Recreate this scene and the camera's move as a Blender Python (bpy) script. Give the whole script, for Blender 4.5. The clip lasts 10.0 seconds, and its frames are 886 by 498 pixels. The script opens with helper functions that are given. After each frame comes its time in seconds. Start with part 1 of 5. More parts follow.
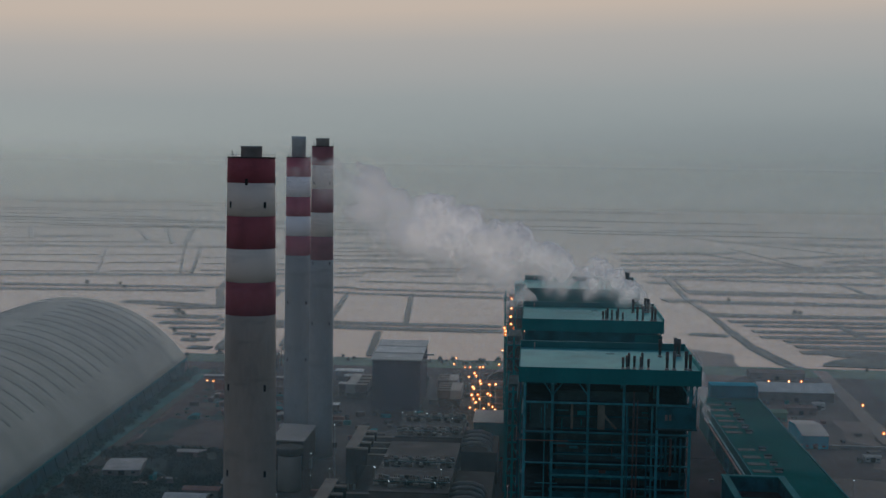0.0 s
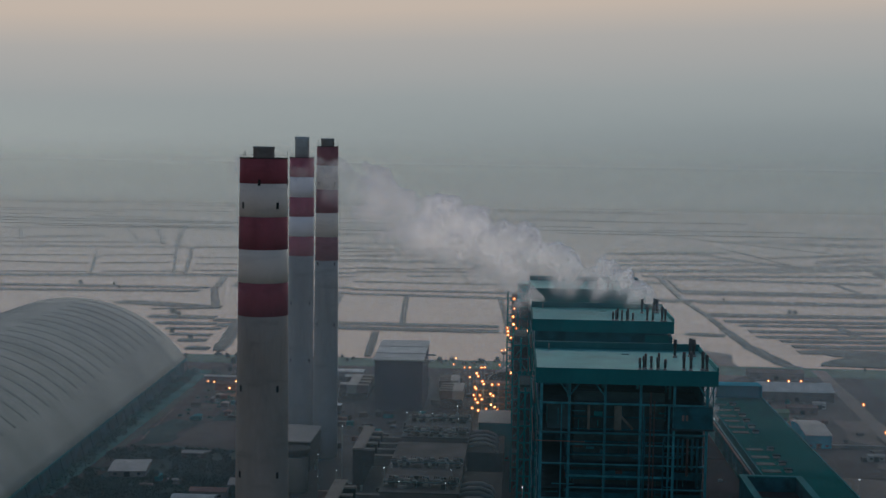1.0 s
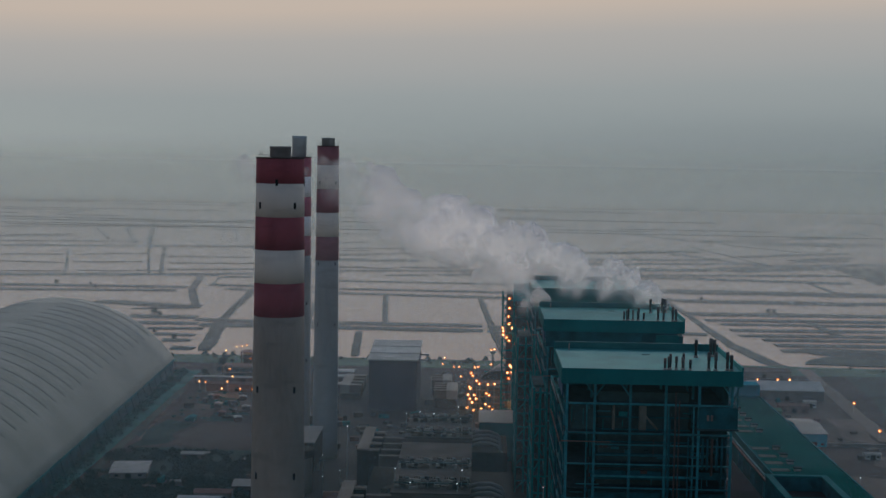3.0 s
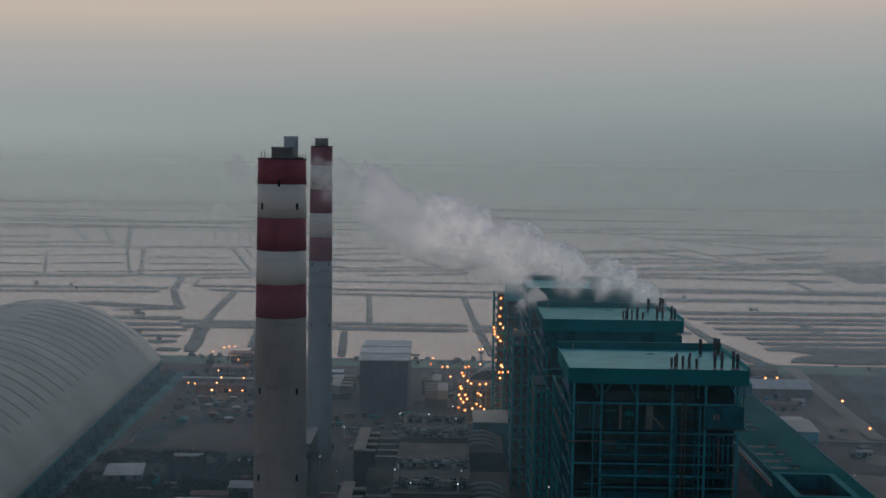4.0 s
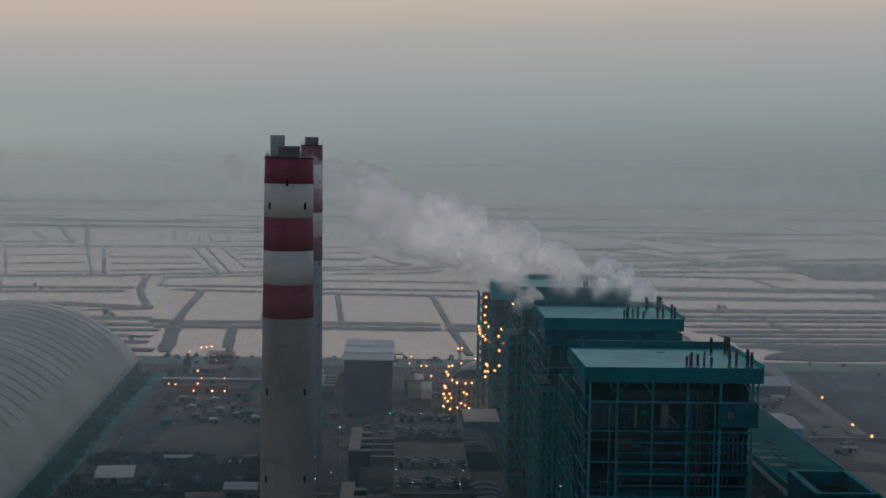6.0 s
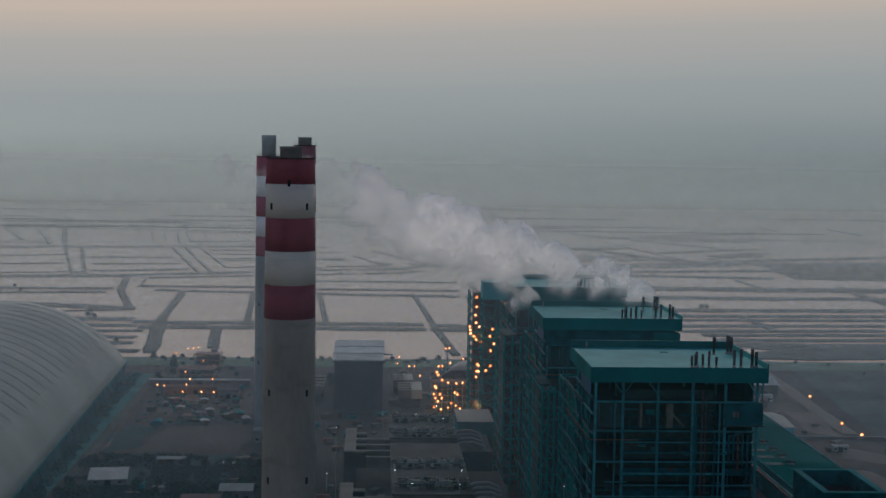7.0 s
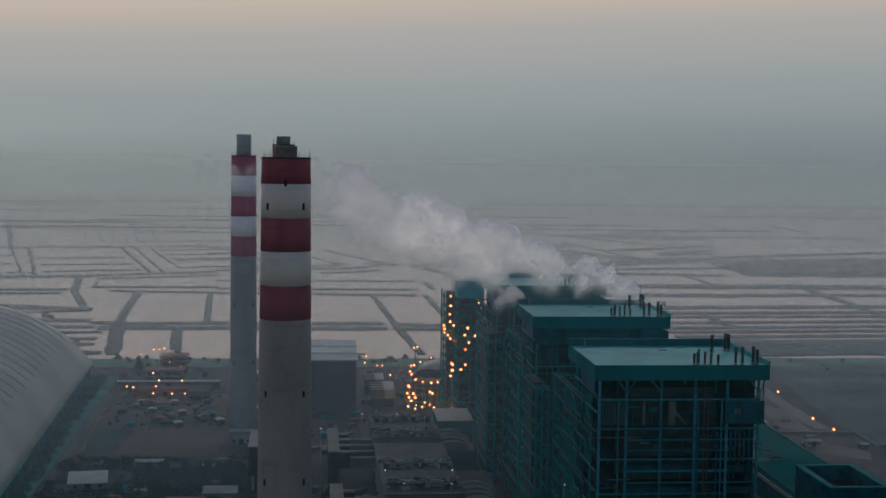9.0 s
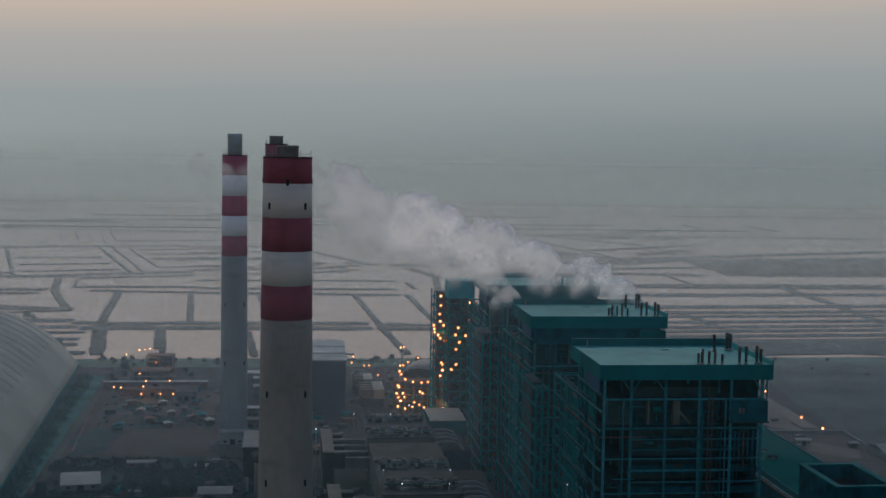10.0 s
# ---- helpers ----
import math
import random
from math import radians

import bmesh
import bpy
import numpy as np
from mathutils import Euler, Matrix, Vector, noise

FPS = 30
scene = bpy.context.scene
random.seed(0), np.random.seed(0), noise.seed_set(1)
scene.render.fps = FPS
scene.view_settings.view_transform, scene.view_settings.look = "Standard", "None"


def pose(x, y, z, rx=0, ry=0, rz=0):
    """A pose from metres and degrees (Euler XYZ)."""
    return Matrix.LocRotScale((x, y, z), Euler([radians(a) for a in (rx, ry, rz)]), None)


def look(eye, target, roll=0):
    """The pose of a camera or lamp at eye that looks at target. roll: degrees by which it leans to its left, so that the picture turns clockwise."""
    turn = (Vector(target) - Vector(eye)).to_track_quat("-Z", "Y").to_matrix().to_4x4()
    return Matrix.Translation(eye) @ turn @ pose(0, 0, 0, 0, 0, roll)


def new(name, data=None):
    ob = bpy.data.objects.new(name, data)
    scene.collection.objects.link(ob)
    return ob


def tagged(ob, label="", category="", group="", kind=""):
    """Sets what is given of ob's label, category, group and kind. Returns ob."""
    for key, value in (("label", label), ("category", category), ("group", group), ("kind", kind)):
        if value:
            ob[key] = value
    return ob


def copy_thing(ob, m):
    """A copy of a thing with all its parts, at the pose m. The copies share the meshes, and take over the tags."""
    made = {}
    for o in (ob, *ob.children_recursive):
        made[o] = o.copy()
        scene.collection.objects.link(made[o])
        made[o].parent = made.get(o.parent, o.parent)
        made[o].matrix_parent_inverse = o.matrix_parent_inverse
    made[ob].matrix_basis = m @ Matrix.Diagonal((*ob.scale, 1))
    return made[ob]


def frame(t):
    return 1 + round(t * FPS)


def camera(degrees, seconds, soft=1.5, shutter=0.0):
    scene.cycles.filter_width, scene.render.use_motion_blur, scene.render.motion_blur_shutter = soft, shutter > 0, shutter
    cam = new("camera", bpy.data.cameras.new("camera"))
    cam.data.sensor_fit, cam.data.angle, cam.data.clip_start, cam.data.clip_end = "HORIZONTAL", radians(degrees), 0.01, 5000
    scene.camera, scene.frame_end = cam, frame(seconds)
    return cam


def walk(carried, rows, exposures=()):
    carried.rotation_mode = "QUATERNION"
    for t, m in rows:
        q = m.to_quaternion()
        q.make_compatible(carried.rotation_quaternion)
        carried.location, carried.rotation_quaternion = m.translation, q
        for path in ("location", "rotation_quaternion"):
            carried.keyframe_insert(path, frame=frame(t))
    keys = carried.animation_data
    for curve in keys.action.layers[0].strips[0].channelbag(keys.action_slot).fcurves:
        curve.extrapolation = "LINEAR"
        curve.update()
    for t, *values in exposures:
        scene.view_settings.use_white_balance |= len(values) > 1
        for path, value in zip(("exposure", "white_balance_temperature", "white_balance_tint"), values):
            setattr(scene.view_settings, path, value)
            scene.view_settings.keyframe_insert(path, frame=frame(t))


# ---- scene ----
cam = camera(36.0, 10.0)
PATH = [
    (0, (6.552, 0.57, 175.566), (6.423, 2.56, 175.418), 0.9),
    (0.5, (1.449, 0.478, 175.623), (1.331, 2.469, 175.475), 0.9),
    (1, (-3.978, 0.383, 175.673), (-4.087, 2.375, 175.525), 0.9),
    (1.5, (-9.421, 0.338, 175.787), (-9.52, 2.33, 175.639), 0.9),
    (2, (-14.911, 0.353, 175.85), (-14.998, 2.345, 175.702), 0.9),
    (2.5, (-20.55, 0.342, 175.896), (-20.621, 2.335, 175.747), 1.0),
    (4, (-37.719, 0.65, 175.989), (-37.732, 2.644, 175.84), 0.9),
    (4.5, (-43.398, 1.047, 175.942), (-43.395, 3.041, 175.792), 0.9),
    (5, (-49.14, 1.457, 175.942), (-49.122, 3.452, 175.793), 0.9),
    (5.5, (-54.952, 1.754, 175.976), (-54.912, 3.748, 175.826), 0.9),
    (7, (-71.859, 2.956, 175.996), (-71.759, 4.948, 175.846), 0.9),
    (7.5, (-77.506, 3.466, 176.018), (-77.384, 5.456, 175.868), 0.9),
    (8, (-83.085, 4.177, 175.975), (-82.941, 6.167, 175.824), 0.9),
    (8.5, (-88.706, 4.939, 175.981), (-88.539, 6.926, 175.831), 0.9),
    (9, (-94.156, 5.585, 175.997), (-93.967, 7.57, 175.846), 0.8),
    (9.5, (-99.672, 6.357, 175.943), (-99.461, 8.34, 175.792), 0.9),
    (10, (-105.383, 7.325, 175.895), (-105.154, 9.306, 175.744), 0.9),
]
walk(cam, [(t, look(eye, target, roll)) for t, eye, target, roll in PATH])

# ---- world, sun, exposure ----
scene.view_settings.exposure = 0.0
scene.cycles.transparent_max_bounces = 128
sky_world = bpy.data.worlds.new("dawn_sky")
scene.world = sky_world
sky_world.use_nodes = True
wn = sky_world.node_tree
sky = wn.nodes.new("ShaderNodeTexSky")
sky.sky_type = "NISHITA"
sky.sun_disc = False
sky.sun_elevation = radians(16.0)
sky.sun_rotation = radians(0.0)
sky.air_density, sky.dust_density, sky.ozone_density = 1.0, 1.5, 2.5
wn.nodes["Background"].inputs["Strength"].default_value = 0.085
wn.links.new(sky.outputs["Color"], wn.nodes["Background"].inputs["Color"])

sun_data = bpy.data.lights.new("sun", "SUN")
sun_data.energy, sun_data.angle, sun_data.color = 1.4, radians(60.0), (1.0, 0.95, 0.90)
sun = new("sun", sun_data)
sun.matrix_world = look((0, 3000, 760), (0, 0, 0))


# ---- materials ----
def material(name, base, rough=0.7, metal=0.0, scale=0.3, fine=4.0, vary=0.25, bump=0.15, stretch=(1, 1, 1), tint=None, pieces=0.0, stain=0.0, shine=0.12):
    """A painted, weathered surface: broad stains, fine grain and a light relief."""
    m = bpy.data.materials.new(name)
    m.use_nodes = True
    nt = m.node_tree
    bsdf = nt.nodes["Principled BSDF"]
    co = nt.nodes.new("ShaderNodeTexCoord")
    mp = nt.nodes.new("ShaderNodeMapping")
    mp.inputs["Scale"].default_value = stretch
    nt.links.new(co.outputs["Object"], mp.inputs["Vector"])
    broad, grain = nt.nodes.new("ShaderNodeTexNoise"), nt.nodes.new("ShaderNodeTexNoise")
    broad.inputs["Scale"].default_value, grain.inputs["Scale"].default_value = scale, fine
    broad.inputs["Detail"].default_value, grain.inputs["Detail"].default_value = 5.0, 3.0
    for n in (broad, grain):
        nt.links.new(mp.outputs["Vector"], n.inputs["Vector"])
    add = nt.nodes.new("ShaderNodeMath")
    add.operation = "MULTIPLY_ADD"
    nt.links.new(grain.outputs["Fac"], add.inputs[0])
    add.inputs[1].default_value = 0.35
    nt.links.new(broad.outputs["Fac"], add.inputs[2])
    ramp = nt.nodes.new("ShaderNodeValToRGB")
    low = [c * (1 - vary) for c in base]
    high = [min(1.0, c * (1 + vary)) for c in base]
    if tint:
        low = [c * 0.5 + k * 0.5 for c, k in zip(low, tint)]
    ramp.color_ramp.elements[0].position, ramp.color_ramp.elements[1].position = 0.42, 0.92
    ramp.color_ramp.elements[0].color, ramp.color_ramp.elements[1].color = (*low, 1), (*high, 1)
    nt.links.new(add.outputs[0], ramp.inputs["Fac"])
    colour = ramp.outputs["Color"]
    if pieces:
        info, hue = nt.nodes.new("ShaderNodeObjectInfo"), nt.nodes.new("ShaderNodeHueSaturation")
        rng = nt.nodes.new("ShaderNodeMapRange")
        rng.inputs["To Min"].default_value, rng.inputs["To Max"].default_value = 1 - pieces, 1 + pieces
        nt.links.new(info.outputs["Random"], rng.inputs["Value"])
        nt.links.new(rng.outputs["Result"], hue.inputs["Value"])
        nt.links.new(colour, hue.inputs["Color"])
        colour = hue.outputs["Color"]
    if stain:
        smear, squash, fade = nt.nodes.new("ShaderNodeTexNoise"), nt.nodes.new("ShaderNodeMapping"), nt.nodes.new("ShaderNodeMapRange")
        squash.inputs["Scale"].default_value = (0.07, 0.07, 0.30)
        smear.inputs["Scale"].default_value, smear.inputs["Detail"].default_value = 1.0, 4.0
        nt.links.new(co.outputs["Object"], squash.inputs["Vector"])
        nt.links.new(squash.outputs["Vector"], smear.inputs["Vector"])
        nt.links.new(smear.outputs["Fac"], fade.inputs["Value"])
        fade.inputs["From Min"].default_value, fade.inputs["From Max"].default_value = 0.55, 0.75
        fade.inputs["To Min"].default_value, fade.inputs["To Max"].default_value = 1.0, 1.0 - stain
        dirty = nt.nodes.new("ShaderNodeHueSaturation")
        nt.links.new(fade.outputs["Result"], dirty.inputs["Value"])
        nt.links.new(colour, dirty.inputs["Color"])
        colour = dirty.outputs["Color"]
    nt.links.new(colour, bsdf.inputs["Base Color"])
    bsdf.inputs["Roughness"].default_value, bsdf.inputs["Metallic"].default_value = rough, metal
    if rough >= 0.6:
        bsdf.inputs["Specular IOR Level"].default_value = shine
    if bump:
        b = nt.nodes.new("ShaderNodeBump")
        b.inputs["Strength"].default_value, b.inputs["Distance"].default_value = bump, 0.3
        nt.links.new(grain.outputs["Fac"], b.inputs["Height"])
        nt.links.new(b.outputs["Normal"], bsdf.inputs["Normal"])
    return m


def glowing(name, colour, strength, clear=0.0):
    m = bpy.data.materials.new(name)
    m.use_nodes = True
    nt = m.node_tree
    nt.nodes.remove(nt.nodes["Principled BSDF"])
    em = nt.nodes.new("ShaderNodeEmission")
    em.inputs["Color"].default_value, em.inputs["Strength"].default_value = (*colour, 1), strength
    out = em.outputs[0]
    if clear:
        see, mix = nt.nodes.new("ShaderNodeBsdfTransparent"), nt.nodes.new("ShaderNodeMixShader")
        mix.inputs["Fac"].default_value = clear
        nt.links.new(em.outputs[0], mix.inputs[1])
        nt.links.new(see.outputs[0], mix.inputs[2])
        out = mix.outputs[0]
    nt.links.new(out, nt.nodes["Material Output"].inputs["Surface"])
    return m


def misty(name, colour, alpha, scale=0.01, contrast=0.0, least=0.0, layer=None, through_share=0.5):
    """Thin airborne droplets: mostly see-through, the rest scatters light to both sides."""
    m = bpy.data.materials.new(name)
    m.use_nodes = True
    nt = m.node_tree
    nt.nodes.remove(nt.nodes["Principled BSDF"])
    clear, front, back = (nt.nodes.new(k) for k in ("ShaderNodeBsdfTransparent", "ShaderNodeBsdfDiffuse", "ShaderNodeBsdfTranslucent"))
    front.inputs["Color"].default_value = back.inputs["Color"].default_value = (*colour, 1)
    both, mix = nt.nodes.new("ShaderNodeMixShader"), nt.nodes.new("ShaderNodeMixShader")
    both.inputs["Fac"].default_value = through_share
    nt.links.new(front.outputs[0], both.inputs[1])
    nt.links.new(back.outputs[0], both.inputs[2])
    nt.links.new(clear.outputs[0], mix.inputs[1])
    nt.links.new(both.outputs[0], mix.inputs[2])
    mix.inputs["Fac"].default_value = alpha
    if contrast:
        geo, ns, rng = nt.nodes.new("ShaderNodeNewGeometry"), nt.nodes.new("ShaderNodeTexNoise"), nt.nodes.new("ShaderNodeMapRange")
        ns.inputs["Scale"].default_value, ns.inputs["Detail"].default_value = scale, 6.0
        nt.links.new(geo.outputs["Position"], ns.inputs["Vector"])
        nt.links.new(ns.outputs["Fac"], rng.inputs["Value"])
        rng.inputs["From Min"].default_value, rng.inputs["From Max"].default_value = 0.5 - contrast, 0.5 + contrast
        rng.inputs["To Min"].default_value, rng.inputs["To Max"].default_value = least, alpha
        nt.links.new(rng.outputs["Result"], mix.inputs["Fac"])
    if layer:
        geo, sep, rng = nt.nodes.new("ShaderNodeNewGeometry"), nt.nodes.new("ShaderNodeSeparateXYZ"), nt.nodes.new("ShaderNodeMapRange")
        rng.interpolation_type = "SMOOTHSTEP"
        nt.links.new(geo.outputs["Position"], sep.inputs[0])
        nt.links.new(sep.outputs["Z"], rng.inputs["Value"])
        rng.inputs["From Min"].default_value, rng.inputs["From Max"].default_value = layer
        rng.inputs["To Min"].default_value, rng.inputs["To Max"].default_value = alpha, 0.0
        nt.links.new(rng.outputs["Result"], mix.inputs["Fac"])
    nt.links.new(mix.outputs[0], nt.nodes["Material Output"].inputs["Surface"])
    return m


def backdrop_material():
    """The hazy dawn sky low over the horizon, grey below and peach above."""
    m = bpy.data.materials.new("hazy_sky")
    m.use_nodes = True
    nt = m.node_tree
    nt.nodes.remove(nt.nodes["Principled BSDF"])
    em, ramp, geo, sep, rng = (nt.nodes.new(k) for k in ("ShaderNodeEmission", "ShaderNodeValToRGB", "ShaderNodeNewGeometry", "ShaderNodeSeparateXYZ", "ShaderNodeMapRange"))
    ns, mp, add = nt.nodes.new("ShaderNodeTexNoise"), nt.nodes.new("ShaderNodeMapping"), nt.nodes.new("ShaderNodeMath")
    mp.inputs["Scale"].default_value = (0.0006, 0.0006, 0.004)
    ns.inputs["Scale"].default_value, ns.inputs["Detail"].default_value = 1.0, 3.0
    nt.links.new(geo.outputs["Position"], mp.inputs["Vector"])
    nt.links.new(mp.outputs["Vector"], ns.inputs["Vector"])
    nt.links.new(geo.outputs["Position"], sep.inputs[0])
    lean = nt.nodes.new("ShaderNodeMath")
    lean.operation = "MULTIPLY_ADD"
    lean.inputs[1].default_value = -0.04
    nt.links.new(sep.outputs["X"], lean.inputs[0])
    nt.links.new(sep.outputs["Z"], lean.inputs[2])
    add.operation = "MULTIPLY_ADD"
    add.inputs[1].default_value = 50.0
    nt.links.new(ns.outputs["Fac"], add.inputs[0])
    nt.links.new(lean.outputs[0], add.inputs[2])
    rng.inputs["From Min"].default_value, rng.inputs["From Max"].default_value = 25.0, 1125.0
    nt.links.new(add.outputs[0], rng.inputs["Value"])
    nt.links.new(rng.outputs["Result"], ramp.inputs["Fac"])
    stops = ((0.0, (0.236, 0.258, 0.268)), (0.06, (0.240, 0.265, 0.274)), (0.17, (0.252, 0.283, 0.292)), (0.24, (0.274, 0.308, 0.317)), (0.33, (0.306, 0.336, 0.342)), (0.40, (0.352, 0.362, 0.360)), (0.50, (0.405, 0.392, 0.376)), (0.60, (0.53, 0.45, 0.386)), (1.0, (0.60, 0.52, 0.45)))
    while len(ramp.color_ramp.elements) < len(stops):
        ramp.color_ramp.elements.new(0.5)
    for e, (p, c) in zip(ramp.color_ramp.elements, stops):
        e.position, e.color = p, (*c, 1)
    # the dawn lies to one side: the haze there is a little brighter and warmer
    side, tone = nt.nodes.new("ShaderNodeMapRange"), nt.nodes.new("ShaderNodeMix")
    side.inputs["From Min"].default_value, side.inputs["From Max"].default_value = -1700.0, 1500.0
    nt.links.new(sep.outputs["X"], side.inputs["Value"])
    tone.data_type, tone.blend_type = "RGBA", "MULTIPLY"
    low = nt.nodes.new("ShaderNodeMapRange")
    low.inputs["From Min"].default_value, low.inputs["From Max"].default_value = 60.0, 330.0
    low.inputs["To Min"].default_value, low.inputs["To Max"].default_value = 1.0, 0.0
    nt.links.new(sep.outputs["Z"], low.inputs["Value"])
    nt.links.new(low.outputs["Result"], tone.inputs["Factor"])
    glow = nt.nodes.new("ShaderNodeValToRGB")
    glow.color_ramp.elements[0].color, glow.color_ramp.elements[1].color = (1.30, 1.25, 1.18, 1), (0.72, 0.80, 0.84, 1)
    nt.links.new(side.outputs["Result"], glow.inputs["Fac"])
    nt.links.new(ramp.outputs["Color"], tone.inputs["A"])
    nt.links.new(glow.outputs["Color"], tone.inputs["B"])
    nt.links.new(tone.outputs["Result"], em.inputs["Color"])
    nt.links.new(em.outputs[0], nt.nodes["Material Output"].inputs["Surface"])
    return m


CONCRETE = material("weathered_concrete", (0.318, 0.268, 0.232), 0.9, scale=0.06, fine=0.8, vary=0.24, stretch=(1, 1, 0.25), stain=0.22)
GREYCONC = material("blue_grey_concrete", (0.29, 0.295, 0.30), 0.9, scale=0.06, fine=0.8, vary=0.2, stretch=(1, 1, 0.25), stain=0.18)
# Part of the haze before the chimneys is put into these greyed reds.
RED = material("faded_hazy_red_paint", (0.275, 0.066, 0.086), 0.8, scale=0.12, fine=1.5, vary=0.22, stretch=(1, 1, 0.3), stain=0.2)
PINKRED = material("faded_pink_red_paint", (0.38, 0.105, 0.15), 0.8, scale=0.12, fine=1.5, vary=0.2, stretch=(1, 1, 0.3), stain=0.15)
DULLRED = material("hazy_brownish_red_paint", (0.265, 0.105, 0.125), 0.8, scale=0.12, fine=1.5, vary=0.25, stretch=(1, 1, 0.3), stain=0.25)
WHITE = material("sooty_white_paint", (0.66, 0.60, 0.535), 0.8, scale=0.12, fine=1.5, vary=0.10, stretch=(1, 1, 0.3), stain=0.16)
BRIGHTWHITE = material("clean_white_paint", (0.80, 0.80, 0.82), 0.8, scale=0.12, fine=1.5, vary=0.08, stretch=(1, 1, 0.3))
STEEL = material("dull_grey_steel", (0.225, 0.25, 0.25), 0.7, 0.0, scale=0.2, fine=2.0, vary=0.3)
FLUESTEEL = material("light_grey_flue_steel", (0.37, 0.43, 0.45), 0.7, 0.0, scale=0.2, fine=2.0, vary=0.22)
LOUVRE = material("grey_louvre_strip", (0.225, 0.24, 0.215), 0.8, vary=0.3)
SKYLIGHT = material("dusty_skylight_sheet", (0.035, 0.085, 0.075), 0.8, vary=0.25)
DARK = material("dark_opening", (0.02, 0.02, 0.022), 0.9, vary=0.2)
TEAL = material("teal_steel_cladding", (0.002, 0.136, 0.145), 0.8, 0.0, scale=0.05, fine=1.2, vary=0.28, stretch=(1, 1, 0.4), pieces=0.12, shine=0.04)
SEATEAL = material("bright_teal_sheet", (0.004, 0.27, 0.31), 0.75, scale=0.08, fine=1.2, vary=0.25)
ENDTEAL = material("deep_teal_blue_sheet", (0.0, 0.225, 0.31), 0.95, scale=0.08, fine=1.2, vary=0.25, shine=0.0)
TEALROOF = material("pale_teal_roof_sheet", (0.045, 0.305, 0.30), 0.7, 0.0, scale=0.06, fine=1.0, vary=0.22)
TEALSTEEL = material("teal_painted_steel", (0.014, 0.145, 0.175), 0.6, 0.0, scale=0.4, fine=3.0, vary=0.4, pieces=0.35)
GREENROOF = material("green_roof_sheet", (0.003, 0.088, 0.080), 0.95, 0.0, scale=0.04, fine=1.0, vary=0.3, shine=0.0)
# Bluish bounce light inside the boiler houses is put into these two colours.
GRATING = material("dark_steel_grating", (0.018, 0.048, 0.056), 1.0, scale=0.3, fine=3.0, vary=0.3, pieces=0.2)
INSUL = material("dusty_teal_tinted_insulation", (0.024, 0.058, 0.062), 0.9, scale=0.12, fine=1.5, vary=0.5)
DIMDUCT = material("dusty_olive_grey_duct", (0.105, 0.12, 0.105), 0.85, scale=0.2, fine=1.5, vary=0.35)
OUTLET = material("dusty_outlet_sheet", (0.16, 0.135, 0.118), 0.85, scale=0.1, fine=1.0, vary=0.25, pieces=0.1)
SOOT = material("sooty_brown_steel", (0.055, 0.050, 0.048), 0.8, scale=0.5, fine=3.0, vary=0.4)
STACK = material("weathered_exhaust_pipe", (0.075, 0.078, 0.080), 0.8, scale=0.6, fine=3.0, vary=0.5, pieces=0.4)
RUST = material("rusty_brown_pipe", (0.16, 0.09, 0.065), 0.8, scale=0.5, fine=3.0, vary=0.3)
# Darker copy of the cladding teal; shade of inner faces put into the colour.
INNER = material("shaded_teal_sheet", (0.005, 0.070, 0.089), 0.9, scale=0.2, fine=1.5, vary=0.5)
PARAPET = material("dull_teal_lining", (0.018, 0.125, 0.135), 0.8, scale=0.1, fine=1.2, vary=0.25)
BLUE = material("blue_sheet", (0.002, 0.060, 0.125), 0.6, scale=0.2, vary=0.35)
PALE = material("pale_grey_cladding", (0.27, 0.25, 0.23), 0.7, scale=0.1, fine=1.0, vary=0.2, pieces=0.12)
DUCT = material("dusty_grey_duct", (0.115, 0.097, 0.09), 0.8, scale=0.1, fine=1.0, vary=0.3, pieces=0.15)
# Dust colour, darkened further for duct sides that lie in shade.
DUSTSHADE = material("dusty_shaded_sheet", (0.036, 0.031, 0.031), 0.9, scale=0.1, fine=1.0, vary=0.35)
ASH = material("dark_ash_covered_roof", (0.075, 0.064, 0.062), 0.9, scale=0.08, fine=0.9, vary=0.35)
DOME = material("pale_grey_dome_sheet", (0.296, 0.303, 0.270), 0.8, scale=0.03, fine=0.6, vary=0.16)
LIGHTROOF = material("light_metal_roof", (0.40, 0.42, 0.41), 0.7, scale=0.15, fine=1.0, vary=0.25, pieces=0.25)
BRICKRED = material("brownish_red_roof", (0.17, 0.09, 0.08), 0.85, scale=0.3, fine=1.5, vary=0.3, pieces=0.25)
SHEDWALL = material("grimy_shed_wall", (0.13, 0.115, 0.11), 0.9, scale=0.2, fine=1.5, vary=0.3, pieces=0.25)
WALLGREY = material("dirty_plaster_wall", (0.30, 0.29, 0.28), 0.9, scale=0.2, fine=1.5, vary=0.2, pieces=0.2)
SOIL = material("dark_plant_soil", (0.048, 0.037, 0.036), 0.95, scale=0.02, fine=0.15, vary=0.55, bump=0.3, tint=(0.016, 0.028, 0.026))
PAVE = material("pale_dusty_road", (0.155, 0.13, 0.115), 0.9, scale=0.03, fine=0.4, vary=0.25)
EARTH = material("dyke_earth_and_weeds", (0.072, 0.072, 0.066), 0.95, scale=0.04, fine=0.4, vary=0.35, bump=0.4, tint=(0.05, 0.065, 0.05))
FIELD = material("brownish_fallow_field", (0.135, 0.105, 0.092), 0.95, scale=0.02, fine=0.2, vary=0.35)
DITCH = material("dark_green_weeds", (0.012, 0.040, 0.038), 0.95, scale=0.05, fine=0.4, vary=0.5, bump=0.5)
